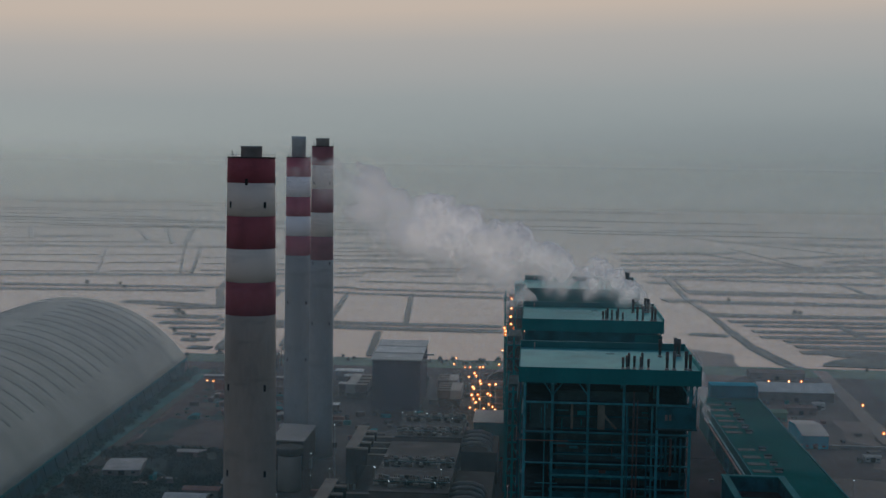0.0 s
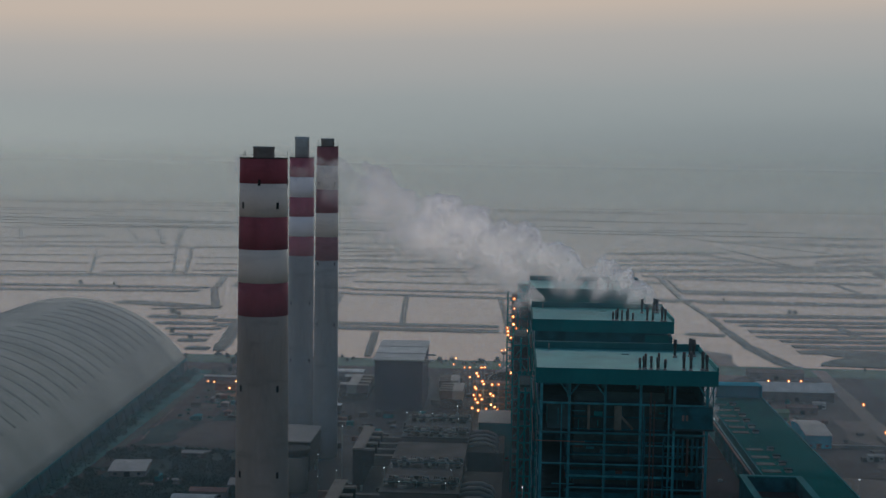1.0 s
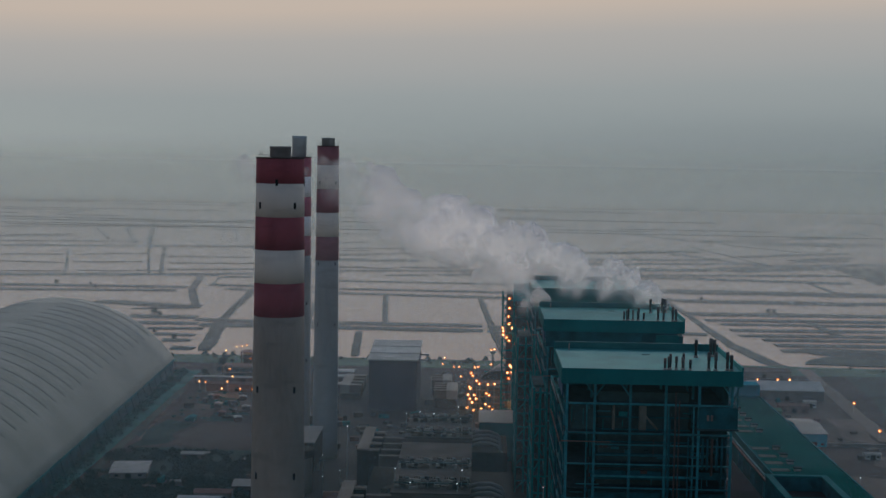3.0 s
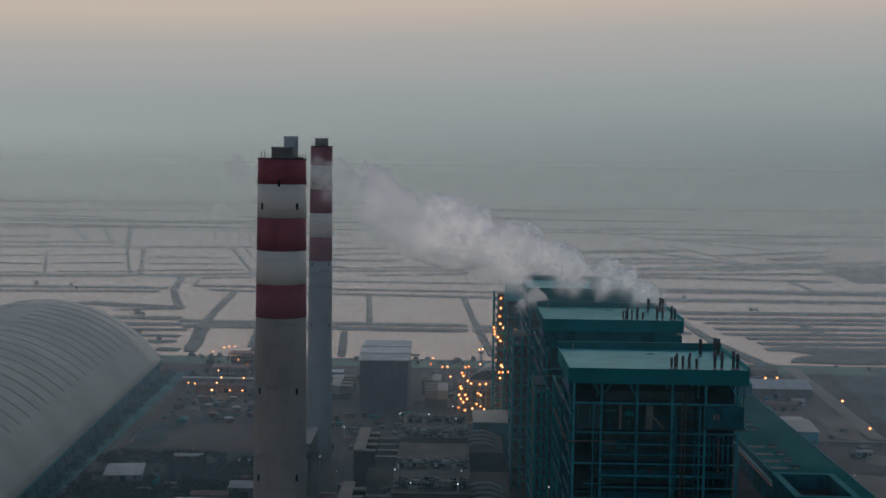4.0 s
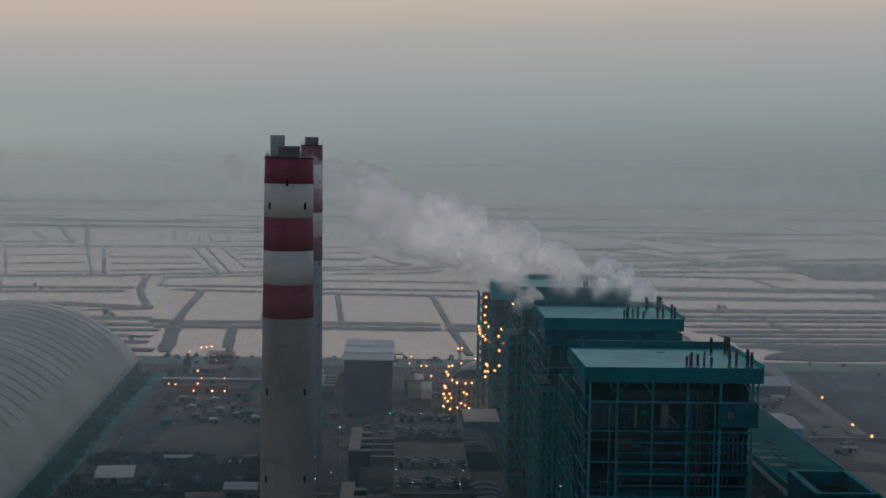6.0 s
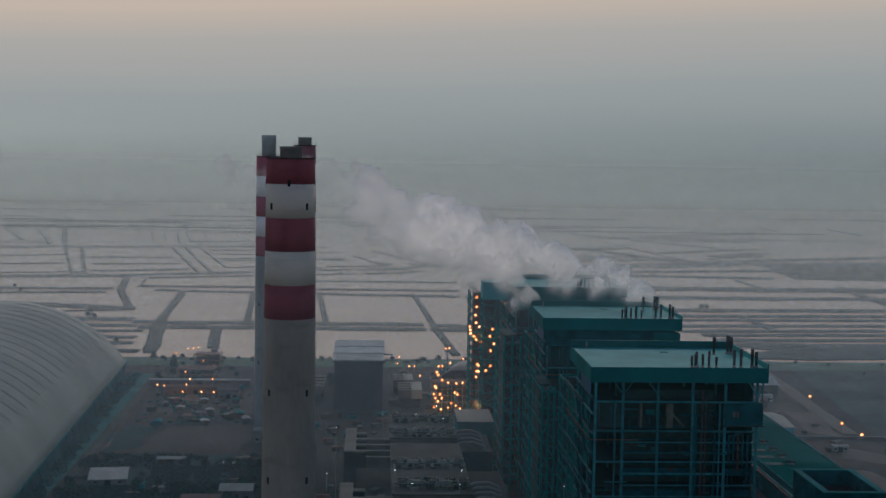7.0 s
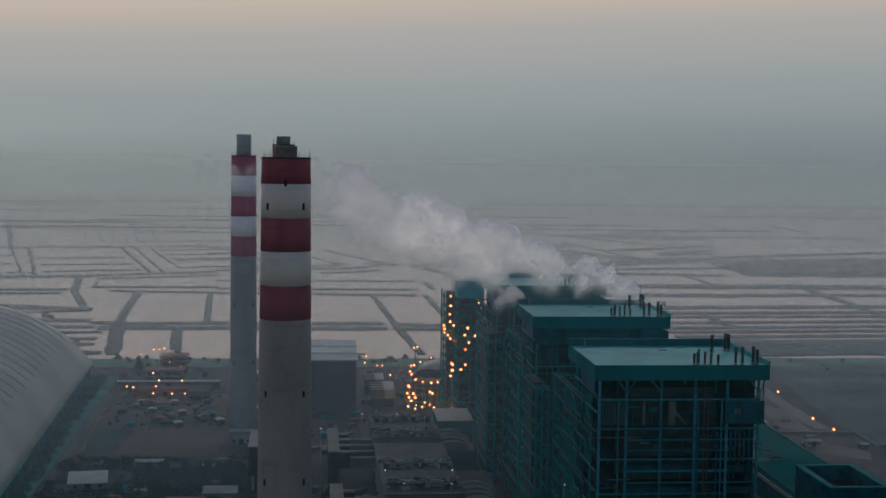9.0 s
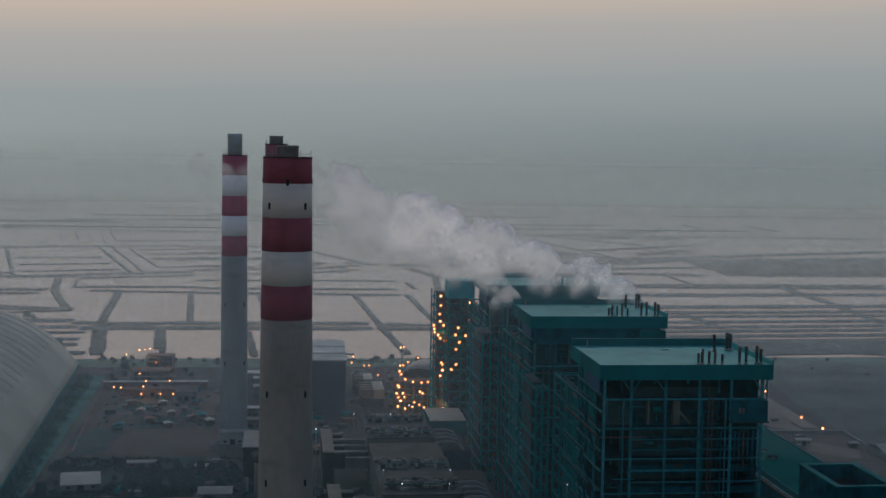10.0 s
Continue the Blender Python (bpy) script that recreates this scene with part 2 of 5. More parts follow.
WEEDS = material("bluish_green_weeds", (0.018, 0.108, 0.100), 0.95, scale=0.05, fine=0.4, vary=0.5, bump=0.5)
SCRUB = material("dark_scrub_land", (0.050, 0.067, 0.060), 0.95, scale=0.02, fine=0.25, vary=0.4, bump=0.4)
GRASS = material("dull_green_grass", (0.055, 0.115, 0.082), 0.95, scale=0.03, fine=0.4, vary=0.4, bump=0.4)
YARD = material("dusty_grey_yard", (0.082, 0.064, 0.059), 0.9, scale=0.03, fine=0.25, vary=0.5)
REDSOIL = material("reddish_dark_soil", (0.070, 0.050, 0.047), 0.95, scale=0.03, fine=0.3, vary=0.3)
# Silty base colour also holds the peach reflection of the sky.
WATER = material("silty_water_with_sky_peach", (0.61, 0.372, 0.256), 0.20, scale=0.003, fine=0.03, vary=0.12, bump=0.0)
LEAF = material("dusty_green_foliage", (0.017, 0.041, 0.036), 0.95, scale=0.3, fine=2.0, vary=0.3, pieces=0.15)
BARK = material("grey_brown_bark", (0.10, 0.08, 0.06), 0.9)
GREEN = material("green_tarpaulin", (0.02, 0.13, 0.06), 0.7, scale=0.2, vary=0.2)
ORANGE = glowing("sodium_lamp_glow", (1.0, 0.68, 0.28), 13.0)
# Glowing see-through orange that imitates the bloom round a sodium lamp.
HALO = glowing("sodium_lamp_bloom", (1.0, 0.20, 0.012), 1.9, 0.64)
COLD = glowing("cold_white_lamp_glow", (0.95, 0.97, 1.0), 7.0)


# ---- building helpers ----
def box(bm, x0, x1, y0, y1, z0, z1):
    v = [bm.verts.new((x, y, z)) for z in (z0, z1) for y in (y0, y1) for x in (x0, x1)]
    for q in ((0, 2, 3, 1), (4, 5, 7, 6), (0, 1, 5, 4), (2, 6, 7, 3), (0, 4, 6, 2), (1, 3, 7, 5)):
        bm.faces.new([v[i] for i in q])
    return bm


def beam(bm, p, q, w, h=None):
    """A square bar from p to q."""
    p, q = Vector(p), Vector(q)
    h = h or w
    d = (q - p).normalized()
    side = d.cross(Vector((0, 0, 1)))
    if side.length < 0.01:
        side = Vector((1, 0, 0))
    side.normalize()
    up = side.cross(d)
    v = [bm.verts.new(e + side * (a * w / 2) + up * (b * h / 2)) for e in (p, q) for a, b in ((-1, -1), (1, -1), (1, 1), (-1, 1))]
    for k in ((3, 2, 1, 0), (4, 5, 6, 7), (0, 1, 5, 4), (1, 2, 6, 5), (2, 3, 7, 6), (3, 0, 4, 7)):
        bm.faces.new([v[i] for i in k])
    return bm


def tube(bm, rings, seg=24, cap=True, x=0.0, y=0.0):
    """A turned shape about a vertical axis; rings of (radius, z)."""
    made = [[bm.verts.new((x + r * math.cos(2 * math.pi * i / seg), y + r * math.sin(2 * math.pi * i / seg), z)) for i in range(seg)] for r, z in rings]
    for a, b in zip(made, made[1:]):
        for i in range(seg):
            f = bm.faces.new((a[i], a[(i + 1) % seg], b[(i + 1) % seg], b[i]))
            f.smooth = True
    if cap:
        bm.faces.new(list(reversed(made[0])))
        bm.faces.new(made[-1])
    return bm


def pipe(bm, points, r, seg=10):
    """A round pipe through the points."""
    pts = [Vector(p) for p in points]
    rings = []
    for i, p in enumerate(pts):
        d = (pts[min(i + 1, len(pts) - 1)] - pts[max(i - 1, 0)]).normalized()
        s = d.cross(Vector((0.3, 0.1, 1))).normalized()
        u = s.cross(d)
        rings.append([bm.verts.new(p + s * (r * math.cos(2 * math.pi * k / seg)) + u * (r * math.sin(2 * math.pi * k / seg))) for k in range(seg)])
    for a, b in zip(rings, rings[1:]):
        for k in range(seg):
            bm.faces.new((a[k], b[k], b[(k + 1) % seg], a[(k + 1) % seg])).smooth = True
    bm.faces.new(rings[0])
    bm.faces.new(list(reversed(rings[-1])))
    return bm


def finish(name, bm, mat):
    bmesh.ops.recalc_face_normals(bm, faces=bm.faces)
    me = bpy.data.meshes.new(name)
    bm.to_mesh(me)
    bm.free()
    me.materials.append(mat)
    return new(name, me)


def part(name, bm, mat, parent, label=""):
    ob = finish(name, bm, mat)
    ob.parent = parent
    return tagged(ob, label)


def cuboid(*a):
    return box(bmesh.new(), *a)


def thing(name, x, y, z, label, category, group="", turn=0.0):
    ob = new(name)
    ob.matrix_basis = pose(x, y, z, 0, 0, turn)
    return tagged(ob, label, category, group)


def setting(name, bm, mat, label, category):
    return tagged(finish(name, bm, mat), label, category, "", "structure")


# ---- ground, water and the hazy distance ----
def sheet(x0, x1, y0, y1, z, nx=1, ny=1):
    bm = bmesh.new()
    g = [[bm.verts.new((x0 + (x1 - x0) * i / nx, y0 + (y1 - y0) * j / ny, z)) for i in range(nx + 1)] for j in range(ny + 1)]
    for j in range(ny):
        for i in range(nx):
            bm.faces.new((g[j][i], g[j][i + 1], g[j + 1][i + 1], g[j + 1][i]))
    return bm


def patch(x0, y0, x1, y1, x2, y2, x3, y3, z, rough=4.0, n=14):
    """A ground patch between four corners with an uneven edge and a thickness down to the ground."""
    bm = bmesh.new()
    corners = [Vector((x0, y0, 0)), Vector((x1, y1, 0)), Vector((x2, y2, 0)), Vector((x3, y3, 0))]
    rim = []
    for a, b in zip(corners, corners[1:] + corners[:1]):
        for i in range(n):
            p = a.lerp(b, i / n)
            p += rough * Vector((noise.noise(p * 0.03), noise.noise(p * 0.03 + Vector((50, 9, 0))), 0))
            rim.append(p)
    top = [bm.verts.new((p.x, p.y, z)) for p in rim]
    low = [bm.verts.new((p.x, p.y, z - 0.9)) for p in rim]
    bm.faces.new(top)
    for i in range(len(rim)):
        j = (i + 1) % len(rim)
        bm.faces.new((top[i], low[i], low[j], top[j]))
    return bm


bm = bmesh.new()
rows = [[bm.verts.new((x, y, z)) for x in (-4600, -2000, -600, 0, 600, 2000, 4600)] for y, z in ((-4000, 0), (-1000, 0), (400, 0), (800, 0), (1118, 0), (1130, -3), (1142, -5.6), (2500, -5.8), (4600, -5.8))]
for p, q in zip(rows, rows[1:]):
    for k in range(6):
        bm.faces.new((p[k], p[k + 1], q[k + 1], q[k]))
setting("ground", bm, SOIL, "dark sooty soil of the power plant yard", "ground")
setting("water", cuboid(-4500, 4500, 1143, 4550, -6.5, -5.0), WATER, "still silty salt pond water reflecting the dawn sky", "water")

bm = bmesh.new()
SEG = 96
rings = [[bm.verts.new((4620 * math.cos(2 * math.pi * i / SEG), 100 + 4620 * math.sin(2 * math.pi * i / SEG), z)) for i in range(SEG)] for z in (-60, 300, 700, 1300)]
for a, b in zip(rings, rings[1:]):
    for i in range(SEG):
        bm.faces.new((a[i], b[i], b[(i + 1) % SEG], a[(i + 1) % SEG])).smooth = True
setting("backdrop", bm, backdrop_material(), "hazy grey dawn sky turning peach higher up", "sky")

# Upright see-through sheets stand in for haze; the tint by distance is painted in.
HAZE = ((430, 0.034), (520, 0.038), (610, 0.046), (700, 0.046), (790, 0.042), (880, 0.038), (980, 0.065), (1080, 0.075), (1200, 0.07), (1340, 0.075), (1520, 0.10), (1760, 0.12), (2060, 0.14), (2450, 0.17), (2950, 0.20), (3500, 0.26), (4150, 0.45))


def haze_bank(y, alpha):
    bm = bmesh.new()
    v = [bm.verts.new(p) for p in ((-2600, y, -5.4), (2600, y, -5.4), (2600, y, 210), (-2600, y, 210))]
    bm.faces.new(v)
    ob = setting("haze", bm, misty("haze_tint_sheet", (0.36, 0.76, 0.88) if y < 600 else (0.68, 0.77, 0.87) if y < 1000 else (0.97, 0.97, 0.93) if y < 1600 else (0.86, 1.0, 0.96), alpha, layer=(60.0, 205.0), through_share=0.5 if y < 1000 else 0.66), "thin upright sheet with tinted morning haze painted in", "haze")
    ob.visible_shadow = False
    return ob


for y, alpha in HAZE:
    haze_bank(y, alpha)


def dyke(x0, y0, x1, y1, width, high=1.5, level=-5.2):
    """An earth bank between ponds, with ragged edges and a rounded crest."""
    a, b = Vector((x0, y0, 0)), Vector((x1, y1, 0))
    d = b - a
    n = max(4, min(40, int(d.length / 9)))
    side = Vector((-d.y, d.x, 0)).normalized()
    bm = bmesh.new()
    rows = []
    for i in range(n + 1):
        p = a + d * (i / n)
        k = 0.5 + 0.13 * noise.noise(p * 0.05) + 0.10 * noise.noise(p * 0.21)
        j = 0.5 + 0.13 * noise.noise(p * 0.05 + Vector((70, 3, 0))) + 0.10 * noise.noise(p * 0.23 + Vector((7, 30, 0)))
        if i in (0, n):
            k, j = k * 0.8, j * 0.8
        h = high * (0.8 + 0.4 * noise.noise(p * 0.08))
        rows.append([bm.verts.new((p + side * (s * width)) + Vector((0, 0, z))) for s, z in ((k, level), (k * 0.7, level + h), (-j * 0.7, level + h), (-j, level))])
    for p, q in zip(rows, rows[1:]):
        for i in range(3):
            bm.faces.new((p[i], p[i + 1], q[i + 1], q[i]))
    bm.faces.new(rows[0])
    bm.faces.new(rows[-1])
    return setting("dyke", bm, EARTH, "low dark earth dyke between salt ponds", "dyke")



dyke(-935, 2297, -279, 2412, 38)
dyke(-973, 2393, -646, 2464, 18)
dyke(-743, 1796, -383, 1865, 42)
dyke(-385, 1873, -233, 1932, 29)
dyke(-698, 1680, -391, 1692, 28)
dyke(-676, 1623, -393, 1651, 26)
dyke(-455, 1523, -335, 1490, 37)
dyke(-402, 1461, -333, 1480, 7)
dyke(-314, 1381, -288, 1379, 25)
dyke(-283, 1375, -180, 1380, 25)
dyke(-302, 1343, -176, 1345, 31)
dyke(-387, 1400, -317, 1399, 31)
dyke(-366, 1348, -305, 1351, 22)
dyke(-346, 1309, -293, 1314, 15)
dyke(-331, 1271, -292, 1267, 19)
dyke(-314, 1232, -288, 1234, 20)
dyke(-295, 1185, -275, 1184, 21)
dyke(-865, 2114, -687, 2148, 9)
dyke(-671, 2151, -561, 2195, 9)
dyke(-827, 2014, -644, 2000, 7)
dyke(-630, 2012, -533, 2039, 7)
dyke(-762, 1845, -605, 1871, 4)
dyke(-585, 1882, -514, 1894, 5)
dyke(-509, 1904, -472, 1901, 16)
dyke(-518, 2146, -387, 2159, 16)
dyke(-488, 2027, -361, 2049, 8)
dyke(-467, 1919, -337, 1958, 18)
dyke(-376, 1825, -228, 1881, 15)
dyke(-368, 1722, -213, 1726, 23)
dyke(-339, 1679, -207, 1661, 19)
dyke(-1126, 2791, -780, 2880, 12)
dyke(-780, 2880, -317, 2810, 14)
dyke(-758, 3151, -354, 3203, 14)
dyke(-1223, 3043, -775, 3171, 14)
dyke(-1005, 2477, -801, 2584, 18)
dyke(-253, 2135, -119, 2176, 18)
dyke(-241, 2011, -151, 2008, 7)
dyke(-143, 2028, -51, 2044, 14)
dyke(-236, 1955, -17, 2002, 23)
dyke(-157, 1900, -98, 1918, 16)
dyke(-82, 1921, -18, 1948, 18)
dyke(-222, 1808, 40, 1811, 14)
dyke(-212, 1709, 35, 1704, 20)
dyke(-207, 1659, 32, 1640, 26)
dyke(-180, 1377, -21, 1377, 26)
dyke(-177, 1343, -20, 1340, 28)
dyke(-15, 1374, 31, 1366, 22)
dyke(-265, 2256, -128, 2301, 12)
dyke(-277, 2387, -152, 2413, 14)
dyke(143, 2056, 342, 2094, 58)
dyke(342, 2094, 504, 2173, 94)
dyke(504, 2173, 561, 2167, 75)
dyke(178, 1973, 528, 2037, 32)
dyke(192, 1950, 497, 1913, 34)
dyke(207, 1761, 332, 1760, 64)
dyke(332, 1760, 455, 1746, 49)
dyke(168, 1655, 213, 1664, 43)
dyke(212, 1651, 430, 1648, 44)
dyke(199, 1978, 198, 1680, 9)
dyke(198, 1680, 207, 1511, 9)
dyke(207, 1511, 209, 1393, 9)
dyke(209, 1393, 213, 1275, 12)
dyke(213, 1275, 228, 1162, 17)
dyke(228, 1162, 243, 1110, 20)
dyke(209, 1921, 208, 1761, 6)
dyke(435, 1923, 439, 1763, 8)
dyke(165, 1356, 202, 1346, 24)
dyke(171, 1887, 192, 1868, 36)
dyke(433, 2366, 645, 2498, 34)
dyke(313, 2409, 375, 2304, 26)
dyke(375, 2304, 432, 2166, 18)
dyke(505, 2302, 618, 2390, 40)
dyke(155, 2392, 374, 2492, 37)
dyke(155, 2247, 390, 2285, 35)
dyke(149, 2158, 426, 2227, 32)
dyke(439, 2178, 1016, 2392, 45)
dyke(430, 2763, 1165, 2730, 34)
dyke(-403, 1845, -379, 1666, 11)
dyke(-379, 1666, -334, 1480, 11)
dyke(-304, 1677, -288, 1379, 11)
dyke(-286, 1370, -264, 1175, 15)
dyke(-224, 1343, -210, 1187, 7)
dyke(-712, 2261, -584, 1817, 5)
dyke(-687, 2731, -593, 2323, 9)
dyke(-593, 2323, -483, 1874, 5)
dyke(-566, 2329, -467, 1876, 7)
dyke(-418, 2358, -316, 1909, 7)
dyke(-397, 2363, -299, 1912, 5)
dyke(-367, 2343, -287, 1994, 5)
dyke(-365, 1723, -375, 1826, 4)
dyke(-814, 3313, -686, 2731, 8)
dyke(-137, 1642, -120, 1376, 7)
dyke(-141, 1318, -131, 1162, 8)
dyke(-23, 1639, -10, 1345, 8)
dyke(-10, 1337, 0, 1174, 9)
dyke(-107, 2234, -55, 2043, 5)
dyke(-770, 2842, -645, 2449, 5)
dyke(-805, 2776, -734, 2583, 5)
dyke(-548, 2783, -512, 2553, 4)
dyke(-521, 2771, -475, 2516, 4)
dyke(-493, 2760, -455, 2520, 4)
dyke(-468, 2765, -427, 2496, 4)
dyke(-452, 2769, -406, 2501, 4)
dyke(-415, 2778, -377, 2507, 4)
dyke(-16, 1340, 60, 1335, 24)
dyke(31, 1366, 62, 1362, 18)

dyke(329, 1760, 860, 1766, 52)
dyke(452, 1746, 802, 1735, 36)
dyke(427, 1652, 900, 1664, 34)
# long straight dykes of the evaporation beds
for x0, y0, y1, width in ((204, 1518, 1550, 36), (219, 1464, 1502, 25), (229, 1431, 1462, 20), (232, 1384, 1424, 23), (233, 1344, 1388, 21), (251, 1316, 1350, 21), (255, 1281, 1312, 23), (253, 1246, 1278, 25)):
    dyke(x0, y0, 900, y1, width)
dyke(552, 1790, 540, 1545, 17)
dyke(540, 1545, 522, 1360, 14)
dyke(330, 1480, 334, 1350, 12)
dyke(-217, 1645, -200, 1374, 8)
dyke(-225, 1324, -215, 1208, 10)
dyke(-287, 1991, -199, 2033, 9)
dyke(-327, 2229, -209, 2239, 7)
dyke(-312, 2144, -206, 2173, 7)
dyke(-349, 2309, -214, 2346, 6)
dyke(-410, 2514, -224, 2549, 12)
dyke(-446, 2762, -235, 2790, 14)
dyke(-493, 3002, -261, 3037, 14)
dyke(-537, 3288, -453, 2815, 6)
dyke(-381, 3019, -355, 2792, 6)
dyke(-73, 2334, 25, 2047, 9)
dyke(-76, 2119, -46, 2071, 10)
dyke(-69, 1986, 8, 2046, 13)
dyke(-70, 1924, 0, 1972, 8)
dyke(-16, 2083, 35, 2067, 22)
dyke(50, 2049, 111, 2052, 26)
dyke(72, 2003, 104, 1875, 16)
dyke(54, 1796, 57, 1711, 8)
dyke(41, 1646, 47, 1393, 8)
dyke(100, 1875, 82, 1660, 10)
dyke(-303, 2118, -118, 2144, 10)
dyke(-845, 2886, -709, 2504, 7)
dyke(-764, 2850, -641, 2417, 7)
dyke(-736, 2967, -617, 2424, 10)
dyke(-943, 2547, -813, 2623, 10)
dyke(-1064, 2854, -925, 2486, 10)
dyke(246, 3081, 401, 2755, 14)
dyke(366, 2830, 558, 2502, 12)
dyke(413, 2759, 759, 2949, 30)
dyke(515, 2708, 691, 2681, 44)
dyke(378, 2592, 446, 2150, 9)
dyke(183, 2375, 368, 2451, 11)
dyke(488, 2265, 599, 2316, 12)

# far salt pans, too many to tell apart
bm = bmesh.new()
rng = random.Random(7)
for k in range(60):
    y = 2900 + 1500 * rng.random() ** 1.2
    x = rng.uniform(-0.42, 0.42) * y
    if rng.random() < 0.75:
        w, l = rng.uniform(60, 420), rng.uniform(9, 24)
        box(bm, x - w, x + w, y, y + l, -5.2, -3.6)
    else:
        w, l = rng.uniform(4, 10), rng.uniform(60, 260)
        box(bm, x, x + w, y, y + l, -5.2, -3.6)
tagged(finish("distant_dykes", bm, EARTH), "many faint earth dykes of distant salt ponds", "dykes", "", "stuff")

setting("bank_land", patch(-700, 1080, 700, 1080, 700, 1122, -700, 1122, 0.12, 6.0), GRASS, "green scrubby bank along the pond shore", "bank")
setting("field", patch(128, 1000, 176, 1080, 178, 1112, 140, 1112, 0.08), FIELD, "brown bare field behind the turbine hall", "field")
setting("field", patch(140, 1130, 183, 1138, 186, 1225, 154, 1248, -4.3), FIELD, "brown mud flat beside the ponds", "field")
setting("field", patch(226, 640, 620, 640, 620, 1112, 270, 1112, 0.05, 4.0), SCRUB, "dark scrub field beside the access road", "field")
setting("field", patch(262, 1170, 900, 1164, 900, 1252, 287, 1256, -4.2, 24.0), SCRUB, "dark scrub flat at the pond edge", "field")
setting("field", patch(535, 2180, 530, 1905, 800, 1893, 960, 2250, -4.3, 14.0), SCRUB, "dark mud flat between the far ponds", "field")
setting("road", patch(223, 835, 233, 832, 247, 1112, 236, 1112, 0.16, 1.5), PAVE, "pale dusty access road along the field", "road")
setting("field", patch(62, 430, 104, 430, 104, 742, 62, 742, 0.09, 1.0), REDSOIL, "reddish brown ground between boilers and turbine hall", "field")
setting("field", patch(150, 742, 236, 742, 241, 815, 150, 816, 0.14, 2.0), REDSOIL, "brown walled store yard", "field")
setting("field", patch(200, 768, 226, 748, 232, 770, 208, 798, 0.18, 5.0), FIELD, "pale bare patch in the walled yard", "field")
setting("yard", patch(150, 805, 205, 800, 235, 985, 150, 1000, 0.06, 3.0), YARD, "dusty yard between low sheds", "yard")
setting("yard", patch(-215, 890, -150, 890, -150, 985, -215, 985, 0.06, 3.0), YARD, "dusty yard with sheds", "yard")
setting("road", patch(-230, 640, -226, 640, -233, 960, -238, 960, 0.10, 1.0), SCRUB, "narrow dusty service road beside the coal dome", "road")
for y0, y1 in ((790, 812), (822, 838), (845, 858), (866, 884), (905, 917), (934, 941)):
    setting("kerb", patch(-225.2 - (y0 - 790) * 0.05, y0, -224.6 - (y0 - 790) * 0.05, y0, -224.6 - (y1 - 790) * 0.05, y1, -225.2 - (y1 - 790) * 0.05, y1, 0.3, 0.3, 4), FIELD, "dull broken kerb of the service road", "kerb")
setting("field", patch(-252, 560, -231, 560, -239, 1040, -258, 1040, 0.07, 2.0), WEEDS, "bluish green overgrown strip beside the coal dome", "field")
setting("field", patch(-205, 778, -144, 772, -146, 850, -198, 846, 0.05, 7.0), REDSOIL, "reddish brown bare ground in the plant yard", "field")

for a in ((-224, 775, -206, 780, -204, 845, -226, 848), (-224, 690, -150, 700, -148, 768, -218, 772), (-228, 600, -125, 600, -140, 690, -225, 688), (-196, 852, -180, 852, -178, 884, -198, 880), (-215, 905, -188, 900, -190, 930, -217, 935)):
    setting("field", patch(*a, 0.08 + 0.0003 * (a[0] + 230), 9.0), DITCH, "dark overgrown ground between the huts", "field")
for a in ((205, 838, 220, 822, 230, 905, 206, 908), (150, 640, 200, 640, 205, 735, 150, 760), (158, 880, 196, 884, 200, 930, 160, 940)):
    setting("field", patch(*a, 0.11, 5.0), FIELD, "brown bare ground beside the sheds", "field")


